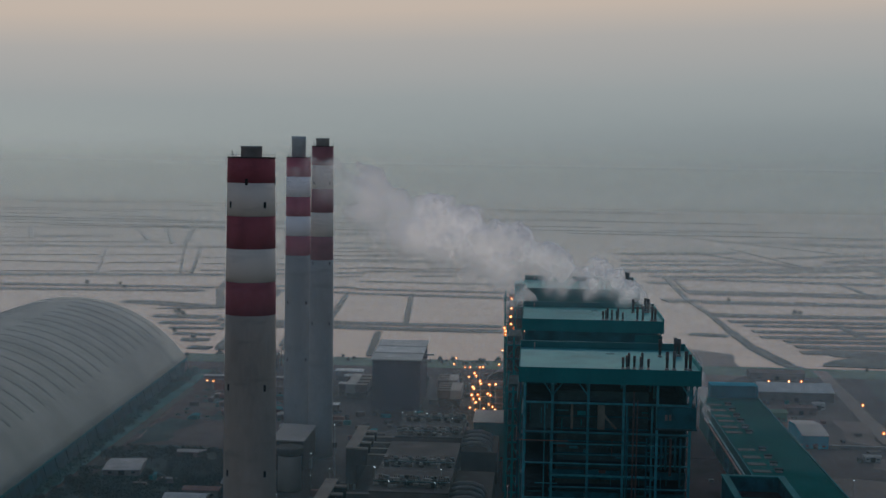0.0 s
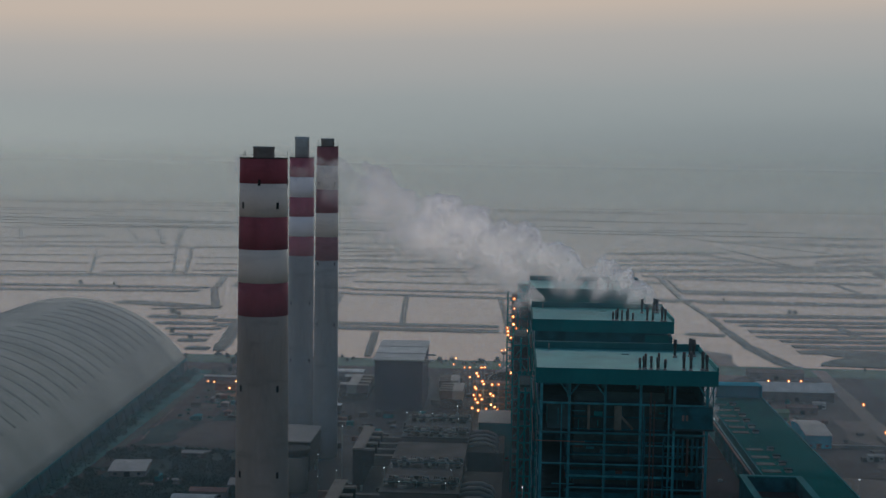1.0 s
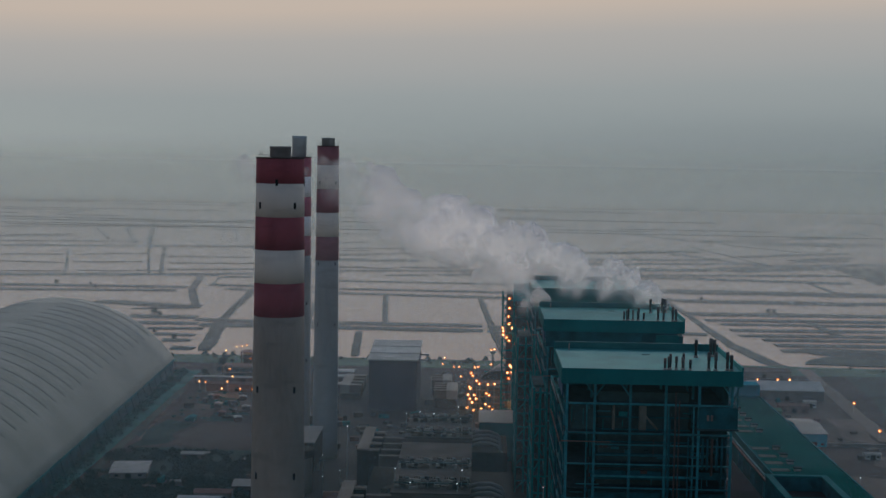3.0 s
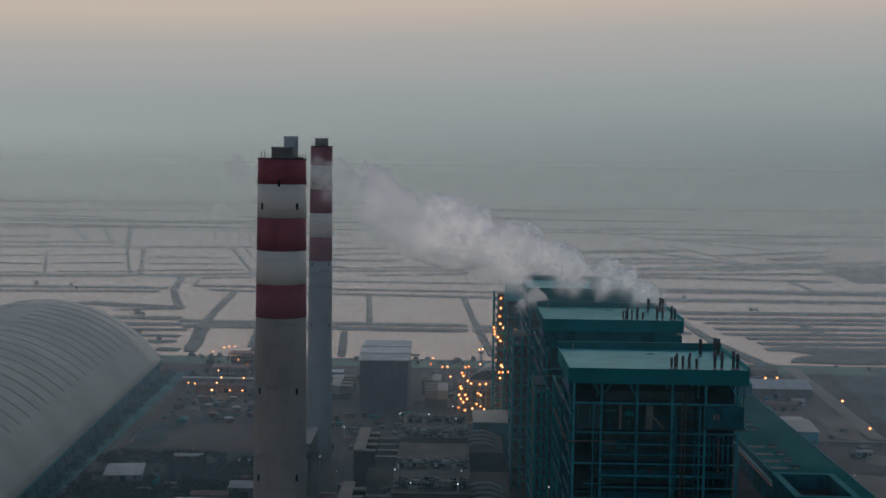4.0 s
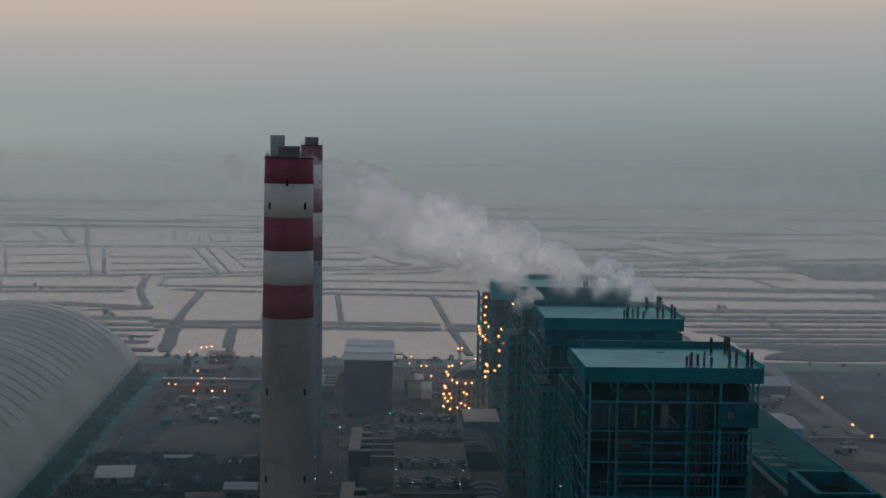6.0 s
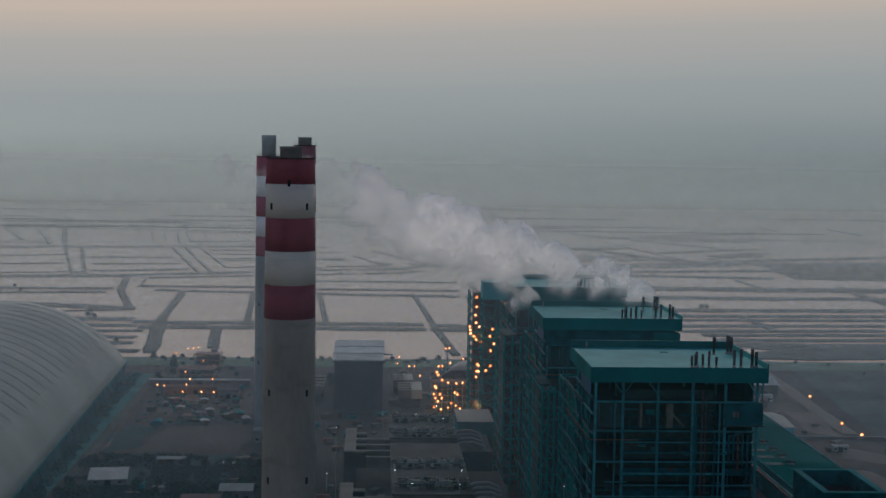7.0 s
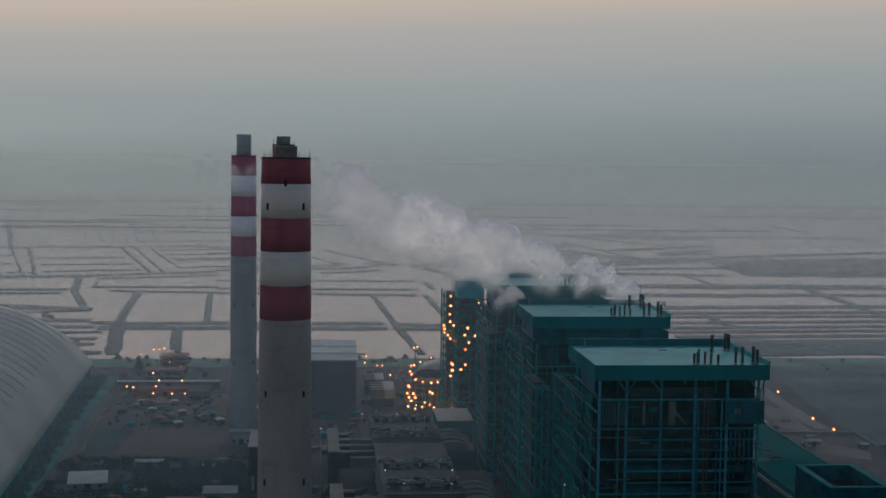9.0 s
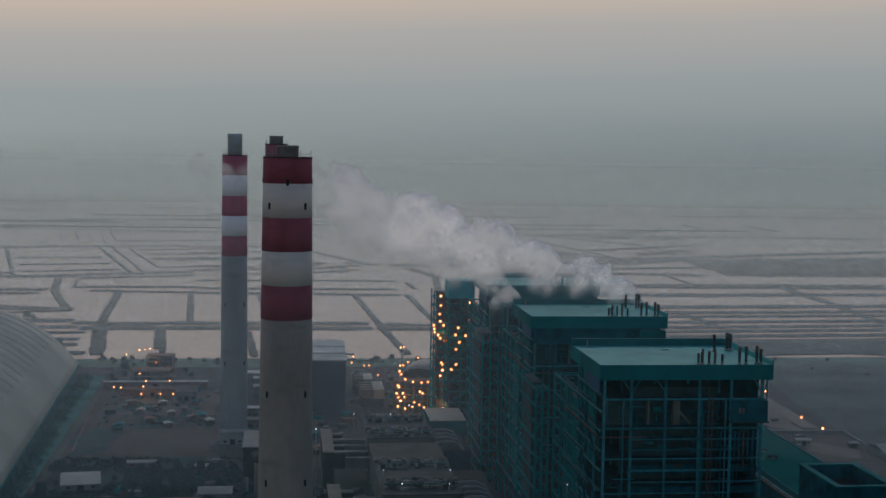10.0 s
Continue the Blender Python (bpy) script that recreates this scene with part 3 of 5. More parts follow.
# ---- chimneys ----
def chimney(x, y, top, r_top, r_base, bands, red, white, shaft, flue_r, flue_h, seat, label, slots):
    ob = thing("chimney", x, y, 0, label, "chimney")
    grow = (r_base - r_top) / top

    def radius(z):
        return r_top + (top - z) * grow

    z = top
    for i, h in enumerate(bands):
        bm = bmesh.new()
        tube(bm, [(radius(z - h * j / 2), z - h * j / 2) for j in (2, 1, 0)], 48)
        part("red_band" if i % 2 == 0 else "white_band", bm, red if i % 2 == 0 else white, ob, "faded red painted band" if i % 2 == 0 else "sooty white painted band")
        z -= h
    part("shaft", tube(bmesh.new(), [(radius(z * j / 8), z * j / 8) for j in range(9)], 48), shaft, ob, "bare weathered concrete shaft")
    part("rim", tube(bmesh.new(), [(r_top + 0.2, top - 0.4), (r_top + 0.2, top + 0.05), (r_top - 0.6, top + 0.1), (r_top - 0.6, top - 0.3)], 48), SOOT, ob, "sooty dark rim")
    liner = part("flue", tube(bmesh.new(), [(flue_r, top - 0.5), (flue_r, top + flue_h * 0.85), (flue_r * 1.02, top + flue_h * 0.86), (flue_r * 1.02, top + flue_h), (flue_r * 0.9, top + flue_h), (flue_r * 0.9, top + flue_h - 2)], 32), seat, ob, "grey steel flue liner")
    part("flue_mouth", tube(bmesh.new(), [(flue_r * 0.9, top + flue_h - 1.9), (flue_r * 0.89, top + flue_h - 1.8)], 32), DARK, liner)
    for i in range(5):
        a = 2 * math.pi * (i + 0.2) / 5
        px, py = (r_top - 0.2) * math.cos(a), (r_top - 0.2) * math.sin(a)
        part("lightning_rod", beam(bmesh.new(), (px, py, top - 0.4), (px * 1.01, py * 1.01, top + 2.6), 0.16), STEEL, ob)
    bm = bmesh.new()
    for i in range(40):
        a, b = 2 * math.pi * i / 40, 2 * math.pi * (i + 1) / 40
        rr = r_top + 0.1
        beam(bm, (rr * math.cos(a), rr * math.sin(a), top + 1.05), (rr * math.cos(b), rr * math.sin(b), top + 1.05), 0.08)
    part("handrail", bm, STEEL, ob)
    for zz, a0 in slots:
        for k in range(4):
            a = math.radians(a0 + 90 * k)
            r = radius(zz)
            bm = bmesh.new()
            c, s = math.cos(a), math.sin(a)
            t = Vector((-s, c, 0))
            p = Vector((r * c, r * s, zz))
            n = Vector((c, s, 0))
            w, h = r_top * 0.055, r_top * 0.135
            v = [bm.verts.new(p + t * (i * w) + Vector((0, 0, j * h)) + n * d) for d in (-0.4, 0.18) for i, j in ((-1, -1), (1, -1), (1, 1), (-1, 1))]
            for f in ((0, 1, 2, 3), (7, 6, 5, 4), (0, 4, 5, 1), (1, 5, 6, 2), (2, 6, 7, 3), (3, 7, 4, 0)):
                bm.faces.new([v[i] for i in f])
            part("vent_slot", bm, DARK, ob, "small dark vent opening")
    return ob


chimney(-104.9, 536.6, 170.7, 9.4, 11.0, (10.1, 13.1, 12.9, 13.1, 13.2), RED, WHITE, CONCRETE, 4.2, 4.4, STEEL,
        "tall concrete chimney with red and white bands and short grey flue", ((152.0, -45), (79.5, -45), (45, -45), (161.0, -90)))
chimney(-135.7, 824.5, 168.6, 7.35, 8.1, (11.9, 12.2, 11.8, 11.9, 11.9), PINKRED, BRIGHTWHITE, GREYCONC, 4.3, 12.5, FLUESTEEL,
        "blue-grey concrete chimney with pinkish bands and tall pale flue", ((80, -40), (45, -40)))
chimney(-110.9, 759.2, 175.5, 6.0, 7.2, (10.7, 13.2, 13.2, 13.4, 13.2), DULLRED, WHITE, GREYCONC, 3.7, 4.4, STEEL,
        "slender grey concrete chimney with dull red and white bands", ((155, -40), (110, -40), (76, -40)))


# ---- boiler houses ----
COLS = (-28.6, -19.0, -6.7, 5.5, 17.0, 28.2)
EXTRA = ((-21.6, 0.2), (6.6, 0.25), (15.3, 0.25))
ROWS_Y = (0.0, 14.0, 28.0, 41.0)


def boiler_house(x, y, clad):
    ob = thing("boiler_house", x, y, 0, "teal steel-framed boiler house with flat pale teal roof and open floors", "boiler house", "boiler houses in a row")
    part("roof_sheet", box(bmesh.new(), -30.4, 31.2, -1.5, 48.0, 99.6, 100.5), TEALROOF, ob, "pale teal flat roof sheet")
    for a in ((-30.6, 31.4, -1.9, -1.5, 95.6, 100.9), (-30.6, 31.4, 48.0, 48.4, 95.6, 102.9), (-30.8, -30.4, -1.5, 48.0, 95.6, 100.9), (31.2, 31.6, -1.5, 48.0, 95.6, 102.3)):
        part("fascia", cuboid(*a), TEAL, ob, "dark teal cladding band round the roof")
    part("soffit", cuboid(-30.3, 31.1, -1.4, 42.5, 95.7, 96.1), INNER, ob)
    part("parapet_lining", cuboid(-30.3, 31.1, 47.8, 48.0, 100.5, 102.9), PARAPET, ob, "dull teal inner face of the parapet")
    part("parapet_lining", cuboid(31.0, 31.2, -1.5, 47.8, 100.5, 102.3), TEALROOF, ob)
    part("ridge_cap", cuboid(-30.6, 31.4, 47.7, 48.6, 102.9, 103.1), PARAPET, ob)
    # columns
    for i, cx in enumerate(COLS):
        for j, cy in enumerate(ROWS_Y):
            w = 0.42 if j == 0 else 0.4
            bm = bmesh.new()
            box(bm, cx - w, cx + w, cy - w, cy - w + 0.18, 0, 95.7)
            box(bm, cx - w, cx + w, cy + w - 0.18, cy + w, 0, 95.7)
            box(bm, cx - 0.12, cx + 0.12, cy - w + 0.18, cy + w - 0.18, 0, 95.7)
            part("column", bm, TEALSTEEL, ob)
    for cx, w in EXTRA:
        part("post", cuboid(cx - w, cx + w, 0.5 - w, 0.5 + w, 0, 88.0), TEALSTEEL, ob)
    # girders on the front and left faces
    levels = [88.5, 78.2, 74.2, 70.5, 67.3, 63.1, 59.0, 55.0, 50.8, 46.6, 42.4, 38.2, 34.0, 29.8, 25.6, 21.4, 17.0, 12.0, 6.0]
    for k, z in enumerate(levels):
        x0 = COLS[0] if k in (0, 1, 4, 7, 10, 13, 16) else COLS[1]
        x1 = COLS[5] if k % 2 == 0 or k < 2 else COLS[4]
        h = 0.3 if k in (0, 1, 5, 9, 13) else 0.19
        part("girder", cuboid(x0, x1, -0.45, 0.45, z - h, z + h), TEALSTEEL, ob)
    for k, z in enumerate((90.0, 84.0, 77.0, 70.0, 63.0, 56.0, 49.0, 42.0, 35.0, 28.0, 21.0, 14.0, 7.0)):
        part("side_girder", cuboid(-29.7, -29.1, 0.6, 40.4, z - 0.28, z + 0.28), TEALSTEEL, ob)
    # braces below the roof and on the sides
    for cx, dx in ((COLS[1], 3.4), (COLS[2], -3.4), (COLS[1], -3.2), (COLS[5], -3.0)):
        part("brace", beam(bmesh.new(), (cx, 0, 91.0), (cx + dx, 0, 95.5), 0.4), TEALSTEEL, ob)
    for k in range(7):
        z = 84 - 14 * k if k else 84
        for y0, y1 in ((0, 14), (28, 41)):
            part("brace", beam(bmesh.new(), (-29.4, y0, z - 13.5 if z > 14 else 0.3), (-29.4, y1, z), 0.32), INNER, ob)
    for yy in (1.0, 13.0, 26.0):
        part("edge_post", cuboid(30.2, 30.6, yy, yy + 0.4, 88.0, 95.7), TEALSTEEL, ob)
        part("brace", beam(bmesh.new(), (28.4, yy, 88.6), (30.8, yy, 95.4), 0.28), TEALSTEEL, ob)
    # floors of grating, open at the front
    for z in (88.0, 77.6, 66.8, 58.5, 50.3, 42.0, 33.5, 25.0, 16.5, 8.0):
        part("floor_grating", cuboid(-28.9, 27.4, 0.5, 40.5, z - 0.15, z + 0.1), GRATING, ob)
    # furnace casing with stiffeners
    furnace = part("furnace_casing", cuboid(-17.0, 14.5, 7.0, 35.0, 9.0, 91.5), INSUL, ob, "dusty insulated furnace casing with teal bounce tint")
    for k in range(18):
        z = 12 + 4.4 * k
        bm = bmesh.new()
        box(bm, -17.5, 15.0, 6.5, 7.0, z, z + 0.5)
        box(bm, -17.5, -17.0, 6.5, 35.2, z, z + 0.5)
        part("stiffener", bm, INNER, furnace)
    part("steam_drum_box", cuboid(-26.5, -18.5, 3.0, 18.0, 78.9, 87.5), INSUL, ob, "insulated header box with teal bounce tint")
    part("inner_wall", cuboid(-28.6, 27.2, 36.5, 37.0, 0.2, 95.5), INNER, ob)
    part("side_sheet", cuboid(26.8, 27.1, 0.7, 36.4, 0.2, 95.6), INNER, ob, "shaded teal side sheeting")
    for y0, y1, z0, z1 in ((14.6, 27.4, 62, 95.4), (28.6, 40.4, 34, 95.4), (0.6, 13.4, 0.4, 48), (14.6, 27.4, 0.4, 34), (42.0, 55.4, 8, 80), (56.6, 69.4, 20, 83)):
        part("side_sheet", cuboid(-28.2, -27.9, y0, y1, z0, z1), TEAL, ob)
    for z in (62.2, 54.5, 46.0, 37.5):
        for x0, x1 in ((-19.8, -7.6), (-6.6, 4.7), (17.0, 27.4)):
            part("spandrel", cuboid(x0, x1, 1.2, 1.4, z, z + 2.6), INNER, ob)
    if clad:
        # On the middle house this sheet is coloured as the shade under the roof.
        part("front_cladding", cuboid(-29.6, 27.6, -0.9, -0.6, 88.6, 95.6), clad, ob, "dark teal cladding and shaded band below the roof")
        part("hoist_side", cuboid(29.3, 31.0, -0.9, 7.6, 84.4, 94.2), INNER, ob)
        part("hoist_cabin", cuboid(19.0, 29.3, -1.3, 8.0, 84.0, 94.6), TEAL, ob, "teal hoist cabin under the roof edge")
    for xx in (-12.5, -3.2):
        part("pale_duct", cuboid(xx, xx + (0.8 if xx < -5 else 2.4), 2.2, 4.4, 79.0, 87.8), DIMDUCT, ob, "grey vertical duct")
    part("chute", beam(bmesh.new(), (-1.2, 2.8, 84.0), (3.2, 2.8, 79.2), 0.8), DIMDUCT, ob, "pale sloping chute")
    part("blue_sheet", cuboid(-30.2, -29.9, 1.0, 24.0, 90.6, 95.4), BLUE, ob, "blue plastic sheet under the roof")
    # cabin on the right corner
    cabin = part("cabin", cuboid(16.8, 30.2, -1.0, 9.0, 80.6, 88.0), INNER, ob, "dark teal lift machine cabin")
    for xx in (19.6, 20.9):
        part("window", cuboid(xx, xx + 0.8, -1.12, -1.0, 83.4, 85.4), SHEDWALL, cabin)
    part("cabin_deck", cuboid(16.0, 30.6, -1.6, 9.4, 80.1, 80.6), GRATING, ob)
    # vertical pipes on the front
    for xx, z0, z1, r in ((8.9, 8, 93, 0.35), (10.2, 30, 90, 0.3), (7.0, 50, 84, 0.3), (18.6, 66, 77, 0.45), (20.2, 66, 77, 0.45), (21.8, 64, 77, 0.45), (23.4, 66, 77, 0.45), (25.2, 60, 77, 0.4), (13.6, 20, 77, 0.3)):
        part("pipe", tube(bmesh.new(), [(r, z0), (r, z1)], 10, True, xx, -0.2), SOOT if xx in (8.9, 10.2, 21.8) else INNER, ob)
    part("handrail", cuboid(-30.4, -13.5, -1.2, -1.05, 75.2, 75.5), FIELD, ob, "dusty rail along a walkway")
    # walkways with rails along the left face
    for z, y0, y1 in ((86.0, 12, 57), (75.2, -1, 52), (65.5, 20, 57), (55.5, 12, 57), (45.5, -1, 40), (36.0, 12, 57), (26.0, -1, 50), (15.0, -1, 84)):
        deck = part("walkway", cuboid(-31.4, -30.4, y0, y1, z - 0.15, z), GRATING, ob)
        bm = bmesh.new()
        beam(bm, (-31.3, y0, z + 1.1), (-31.3, y1, z + 1.1), 0.2)
        for k in range(int((y1 - y0) / 5) + 1):
            beam(bm, (-31.3, y0 + 5 * k, z - 0.2), (-31.3, y0 + 5 * k, z + 1.1), 0.12)
        part("railing", bm, FIELD if z == 75.2 else TEALSTEEL, deck)
    # pipework, trays and small platforms between the columns
    r = random.Random(31)
    for k in range(150):
        if k % 3:
            x, y, z = r.uniform(-28, 27), r.uniform(0.8, 6.0), r.uniform(8, 87)
            w, d, h = r.choice(((r.uniform(2, 8), 0.3, 0.3), (0.25, 0.25, r.uniform(2, 7)), (r.uniform(1, 3), 1.0, r.uniform(0.5, 1.6))))
        else:
            x, y, z = r.uniform(-29.6, -28.5), r.uniform(1, 80), r.uniform(8, 87)
            w, d, h = r.choice(((0.3, r.uniform(3, 11), 0.3), (0.3, 0.3, r.uniform(3, 9)), (0.8, r.uniform(1, 3), r.uniform(0.5, 2))))
        part("pipe_run" if min(d, w) < 0.5 else "equipment_box", cuboid(x, x + w, y, y + d, z, z + h), r.choice((TEALSTEEL, GRATING, SOOT, TEAL, PARAPET, TEALSTEEL)), ob)
    for k in range(6):
        z = 84.0 - 14 * k
        y0 = 6.0 + 6 * (k % 2)
        part("stair_flight", beam(bmesh.new(), (-30.9, y0, z - 13.8 if z > 14 else 0.2), (-30.9, y0 + 20, z), 0.7, 0.3), INNER, ob)
    # lower rear frame with air heater and ducts
    for cx in (-29.4, -14.0, 2.0, 18.0):
        for cy in (56.0, 70.0, 84.0):
            part("rear_column", cuboid(cx - 0.45, cx + 0.45, cy - 0.45, cy + 0.45, 0, 84), TEAL, ob)
    for z in (83.5, 76, 70, 63, 56, 49, 42, 35, 28, 21, 14, 7):
        bm = bmesh.new()
        box(bm, -29.8, -29.0, 41.6, 84.4, z - 0.4, z + 0.4)
        box(bm, -29.0, 18.4, 83.6, 84.4, z - 0.4, z + 0.4)
        part("rear_girder", bm, TEAL, ob)
    for k, z in enumerate((84, 70, 56, 42, 28, 14)):
        part("brace", beam(bmesh.new(), (-29.4, 56 if k % 2 else 70, z - 13.8), (-29.4, 70 if k % 2 else 84, z), 0.32), INNER, ob)
    part("air_heater_casing", cuboid(-27.5, 16.0, 44.0, 82.0, 10.0, 78.0), INSUL, ob, "dusty air heater casing with teal bounce tint")
    # exhaust pipes through the roof
    for xx, yy, h, r in ((4.9, 0.6, 4.2, 0.38), (6.2, 0.8, 4.8, 0.36), (7.0, 2.4, 5.4, 0.36), (8.8, 0.8, 4.8, 0.38), (11.0, 0.8, 4.6, 0.38), (11.6, 3.0, 5.6, 0.34), (13.6, 0.8, 3.8, 0.38),
                         (20.3, 31.0, 6.6, 0.5), (26.2, 34.0, 6.8, 0.55), (27.5, 34.0, 6.4, 0.55), (20.0, 1.2, 6.4, 0.46), (22.4, 1.2, 6.6, 0.46), (26.6, 2.2, 6.6, 0.48), (27.9, 1.6, 5.6, 0.48)):
        stack = part("exhaust_pipe", tube(bmesh.new(), [(r, 100.3), (r, 100.5 + h * 0.55), (r * 1.25, 100.5 + h * 0.56), (r * 1.25, 100.5 + h)], 12, True, xx, yy), STACK, ob, "dark sooty exhaust pipe")
        part("collar", tube(bmesh.new(), [(r * 1.6, 100.4), (r * 1.6, 101.0), (r * 1.1, 101.3)], 12, True, xx, yy), STEEL, stack)
    part("roof_hatch", cuboid(1.2, 4.0, 35.0, 36.6, 100.4, 100.7), PARAPET, ob)
    part("roof_post", cuboid(-25.6, -25.2, 43.0, 43.4, 100.4, 103.0), STEEL, ob)
    return ob


boiler_house(34.0, 468.0, None)
boiler_house(34.0, 602.5, INNER)
boiler_house(34.0, 737.0, TEAL)


# ---- stair towers beside the last boilers ----
def lattice_tower(x0, x1, y0, y1, top, cap, label, step=7.0, core=INSUL):
    ob = thing("stair_tower", (x0 + x1) / 2, (y0 + y1) / 2, 0, label, "tower")
    a, b = (x1 - x0) / 2, (y1 - y0) / 2
    for cx in (-a, 0, a):
        for cy in (-b, b):
            part("column", cuboid(cx - 0.45, cx + 0.45, cy - 0.45, cy + 0.45, 0, top), TEAL, ob)
    z, k = 6.0, 0
    while z < top - 1:
        bm = bmesh.new()
        for cy in (-b, b):
            box(bm, -a, a, cy - 0.3, cy + 0.3, z - 0.3, z + 0.3)
        for cx in (-a, a):
            box(bm, cx - 0.3, cx + 0.3, -b, b, z - 0.3, z + 0.3)
        part("girder", bm, TEAL, ob)
        part("landing", cuboid(-a * 0.9, a * 0.9, -b * 0.9, b * 0.9, z - 0.2, z - 0.05), GRATING, ob)
        s = -1 if k % 2 else 1
        part("stair_flight", beam(bmesh.new(), (-s * a * 0.7, -b * 0.6, z - step + 0.1 if z > step else 0.1), (s * a * 0.7, -b * 0.6, z), 1.4, 0.5), TEAL, ob)
        z += step
        k += 1
    part("core", cuboid(-a * 0.8, a * 0.8, -b * 0.4, b * 0.7, 0, top - 1), core, ob, "dark lift shaft")
    if cap:
        part("cladding", cuboid(-a - 0.5, a + 0.5, -b - 0.5, b + 0.5, top - cap, top), SEATEAL, ob, "teal cladding round the top storey")
        part("cap_roof", cuboid(-a - 0.7, a + 0.7, -b - 0.7, b + 0.7, top, top + 0.4), TEALROOF, ob)
    return ob


lattice_tower(-2.8, 13.1, 858.0, 875.0, 90.7, 10.8, "steel stair tower with teal clad top beside the boiler house")
lattice_tower(-5.3, 3.0, 690.0, 734.0, 80.0, 0.0, "dark steel stair and lift tower between boiler houses")
lattice_tower(-2.2, 3.0, 556.0, 598.0, 78.0, 0.0, "dark steel stair and lift tower between boiler houses")
lattice_tower(-9.5, 15.5, 882.0, 898.0, 82.0, 0.0, "open steel framework tower hung with sodium lamps", 5.5, ASH)


# ---- coal dome ----
def coal_dome():
    ob = thing("coal_dome", -344.0, 1022.0, 0, "long grey barrel-vaulted coal storage shed with teal lower wall", "storage shed", "", 2.75)
    R, CZ, length = 107.0, 57.0 - 107.0, 480.0
    amax = math.acos((11.5 - CZ) / R)
    n = 40
    bm = bmesh.new()
    lo, hi = [], []
    for i in range(n + 1):
        a = -amax + 2 * amax * i / n
        for r, store in ((R, hi), (R - 0.6, lo)):
            store.append([bm.verts.new((r * math.sin(a), -length * j / 12, CZ + r * math.cos(a))) for j in range(13)])
    for i in range(n):
        for j in range(12):
            bm.faces.new((hi[i][j], hi[i][j + 1], hi[i + 1][j + 1], hi[i + 1][j])).smooth = True
            bm.faces.new((lo[i][j], lo[i + 1][j], lo[i + 1][j + 1], lo[i][j + 1])).smooth = True
        for j in (0, 12):
            bm.faces.new((hi[i][j], hi[i + 1][j], lo[i + 1][j], lo[i][j]))
    for i in (0, n):
        for j in range(12):
            bm.faces.new((hi[i][j], lo[i][j], lo[i][j + 1], hi[i][j + 1]))
    part("vault", bm, DOME, ob, "smooth pale grey metal vault")
    half = R * math.sin(amax)
    for s in (-1, 1):
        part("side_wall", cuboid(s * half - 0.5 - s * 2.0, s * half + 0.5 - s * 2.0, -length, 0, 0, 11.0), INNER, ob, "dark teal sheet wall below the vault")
        part("gutter", cuboid(s * half - 0.5, s * half + 0.5, -length - 0.5, 0.5, 10.6, 11.4), TEAL, ob)
        for k in range(25):
            part("buttress", beam(bmesh.new(), (s * (half + 3.0), -length * k / 24.5 - 3, 0.0), (s * (half - 0.2), -length * k / 24.5 - 3, 11.6), 0.35), INNER, ob)
    # end wall below the arch at the far end
    for y0 in (-1.2, -length + 0.6):
        bm = bmesh.new()
        face = [bm.verts.new(((R - 0.7) * math.sin(-amax + 2 * amax * i / n), y0, CZ + (R - 0.7) * math.cos(-amax + 2 * amax * i / n))) for i in range(n + 1)]
        foot = [bm.verts.new((half - 2, y0, 0)), bm.verts.new((-half + 2, y0, 0))]
        bm.faces.new(face + foot)
        g = bmesh.ops.extrude_face_region(bm, geom=list(bm.faces))
        bmesh.ops.translate(bm, verts=[v for v in g["geom"] if isinstance(v, bmesh.types.BMVert)], vec=(0, 0.5, 0))
        part("end_wall", bm, TEAL, ob)
    # dark louvre slots across the vault, from the crown down to two thirds
    for k in range(24):
        y0 = -14 - 19.0 * k
        for s in (-1, 1):
            bm = bmesh.new()
            arc = []
            for i in range(13):
                a = s * (0.10 + 0.62 * i / 12)
                arc.append([bm.verts.new((r * math.sin(a), y0 + d, CZ + r * math.cos(a))) for r, d in ((R - 0.2, 0), (R + 0.22, 0.15), (R + 0.22, 2.25), (R - 0.2, 2.4))])
            for p, q in zip(arc, arc[1:]):
                for i in range(4):
                    bm.faces.new((p[i], p[(i + 1) % 4], q[(i + 1) % 4], q[i]))
            bm.faces.new(arc[0])
            bm.faces.new(arc[-1])
            part("louvre_strip", bm, LOUVRE, ob, "dark louvre strip over the vault")
    return ob


coal_dome()


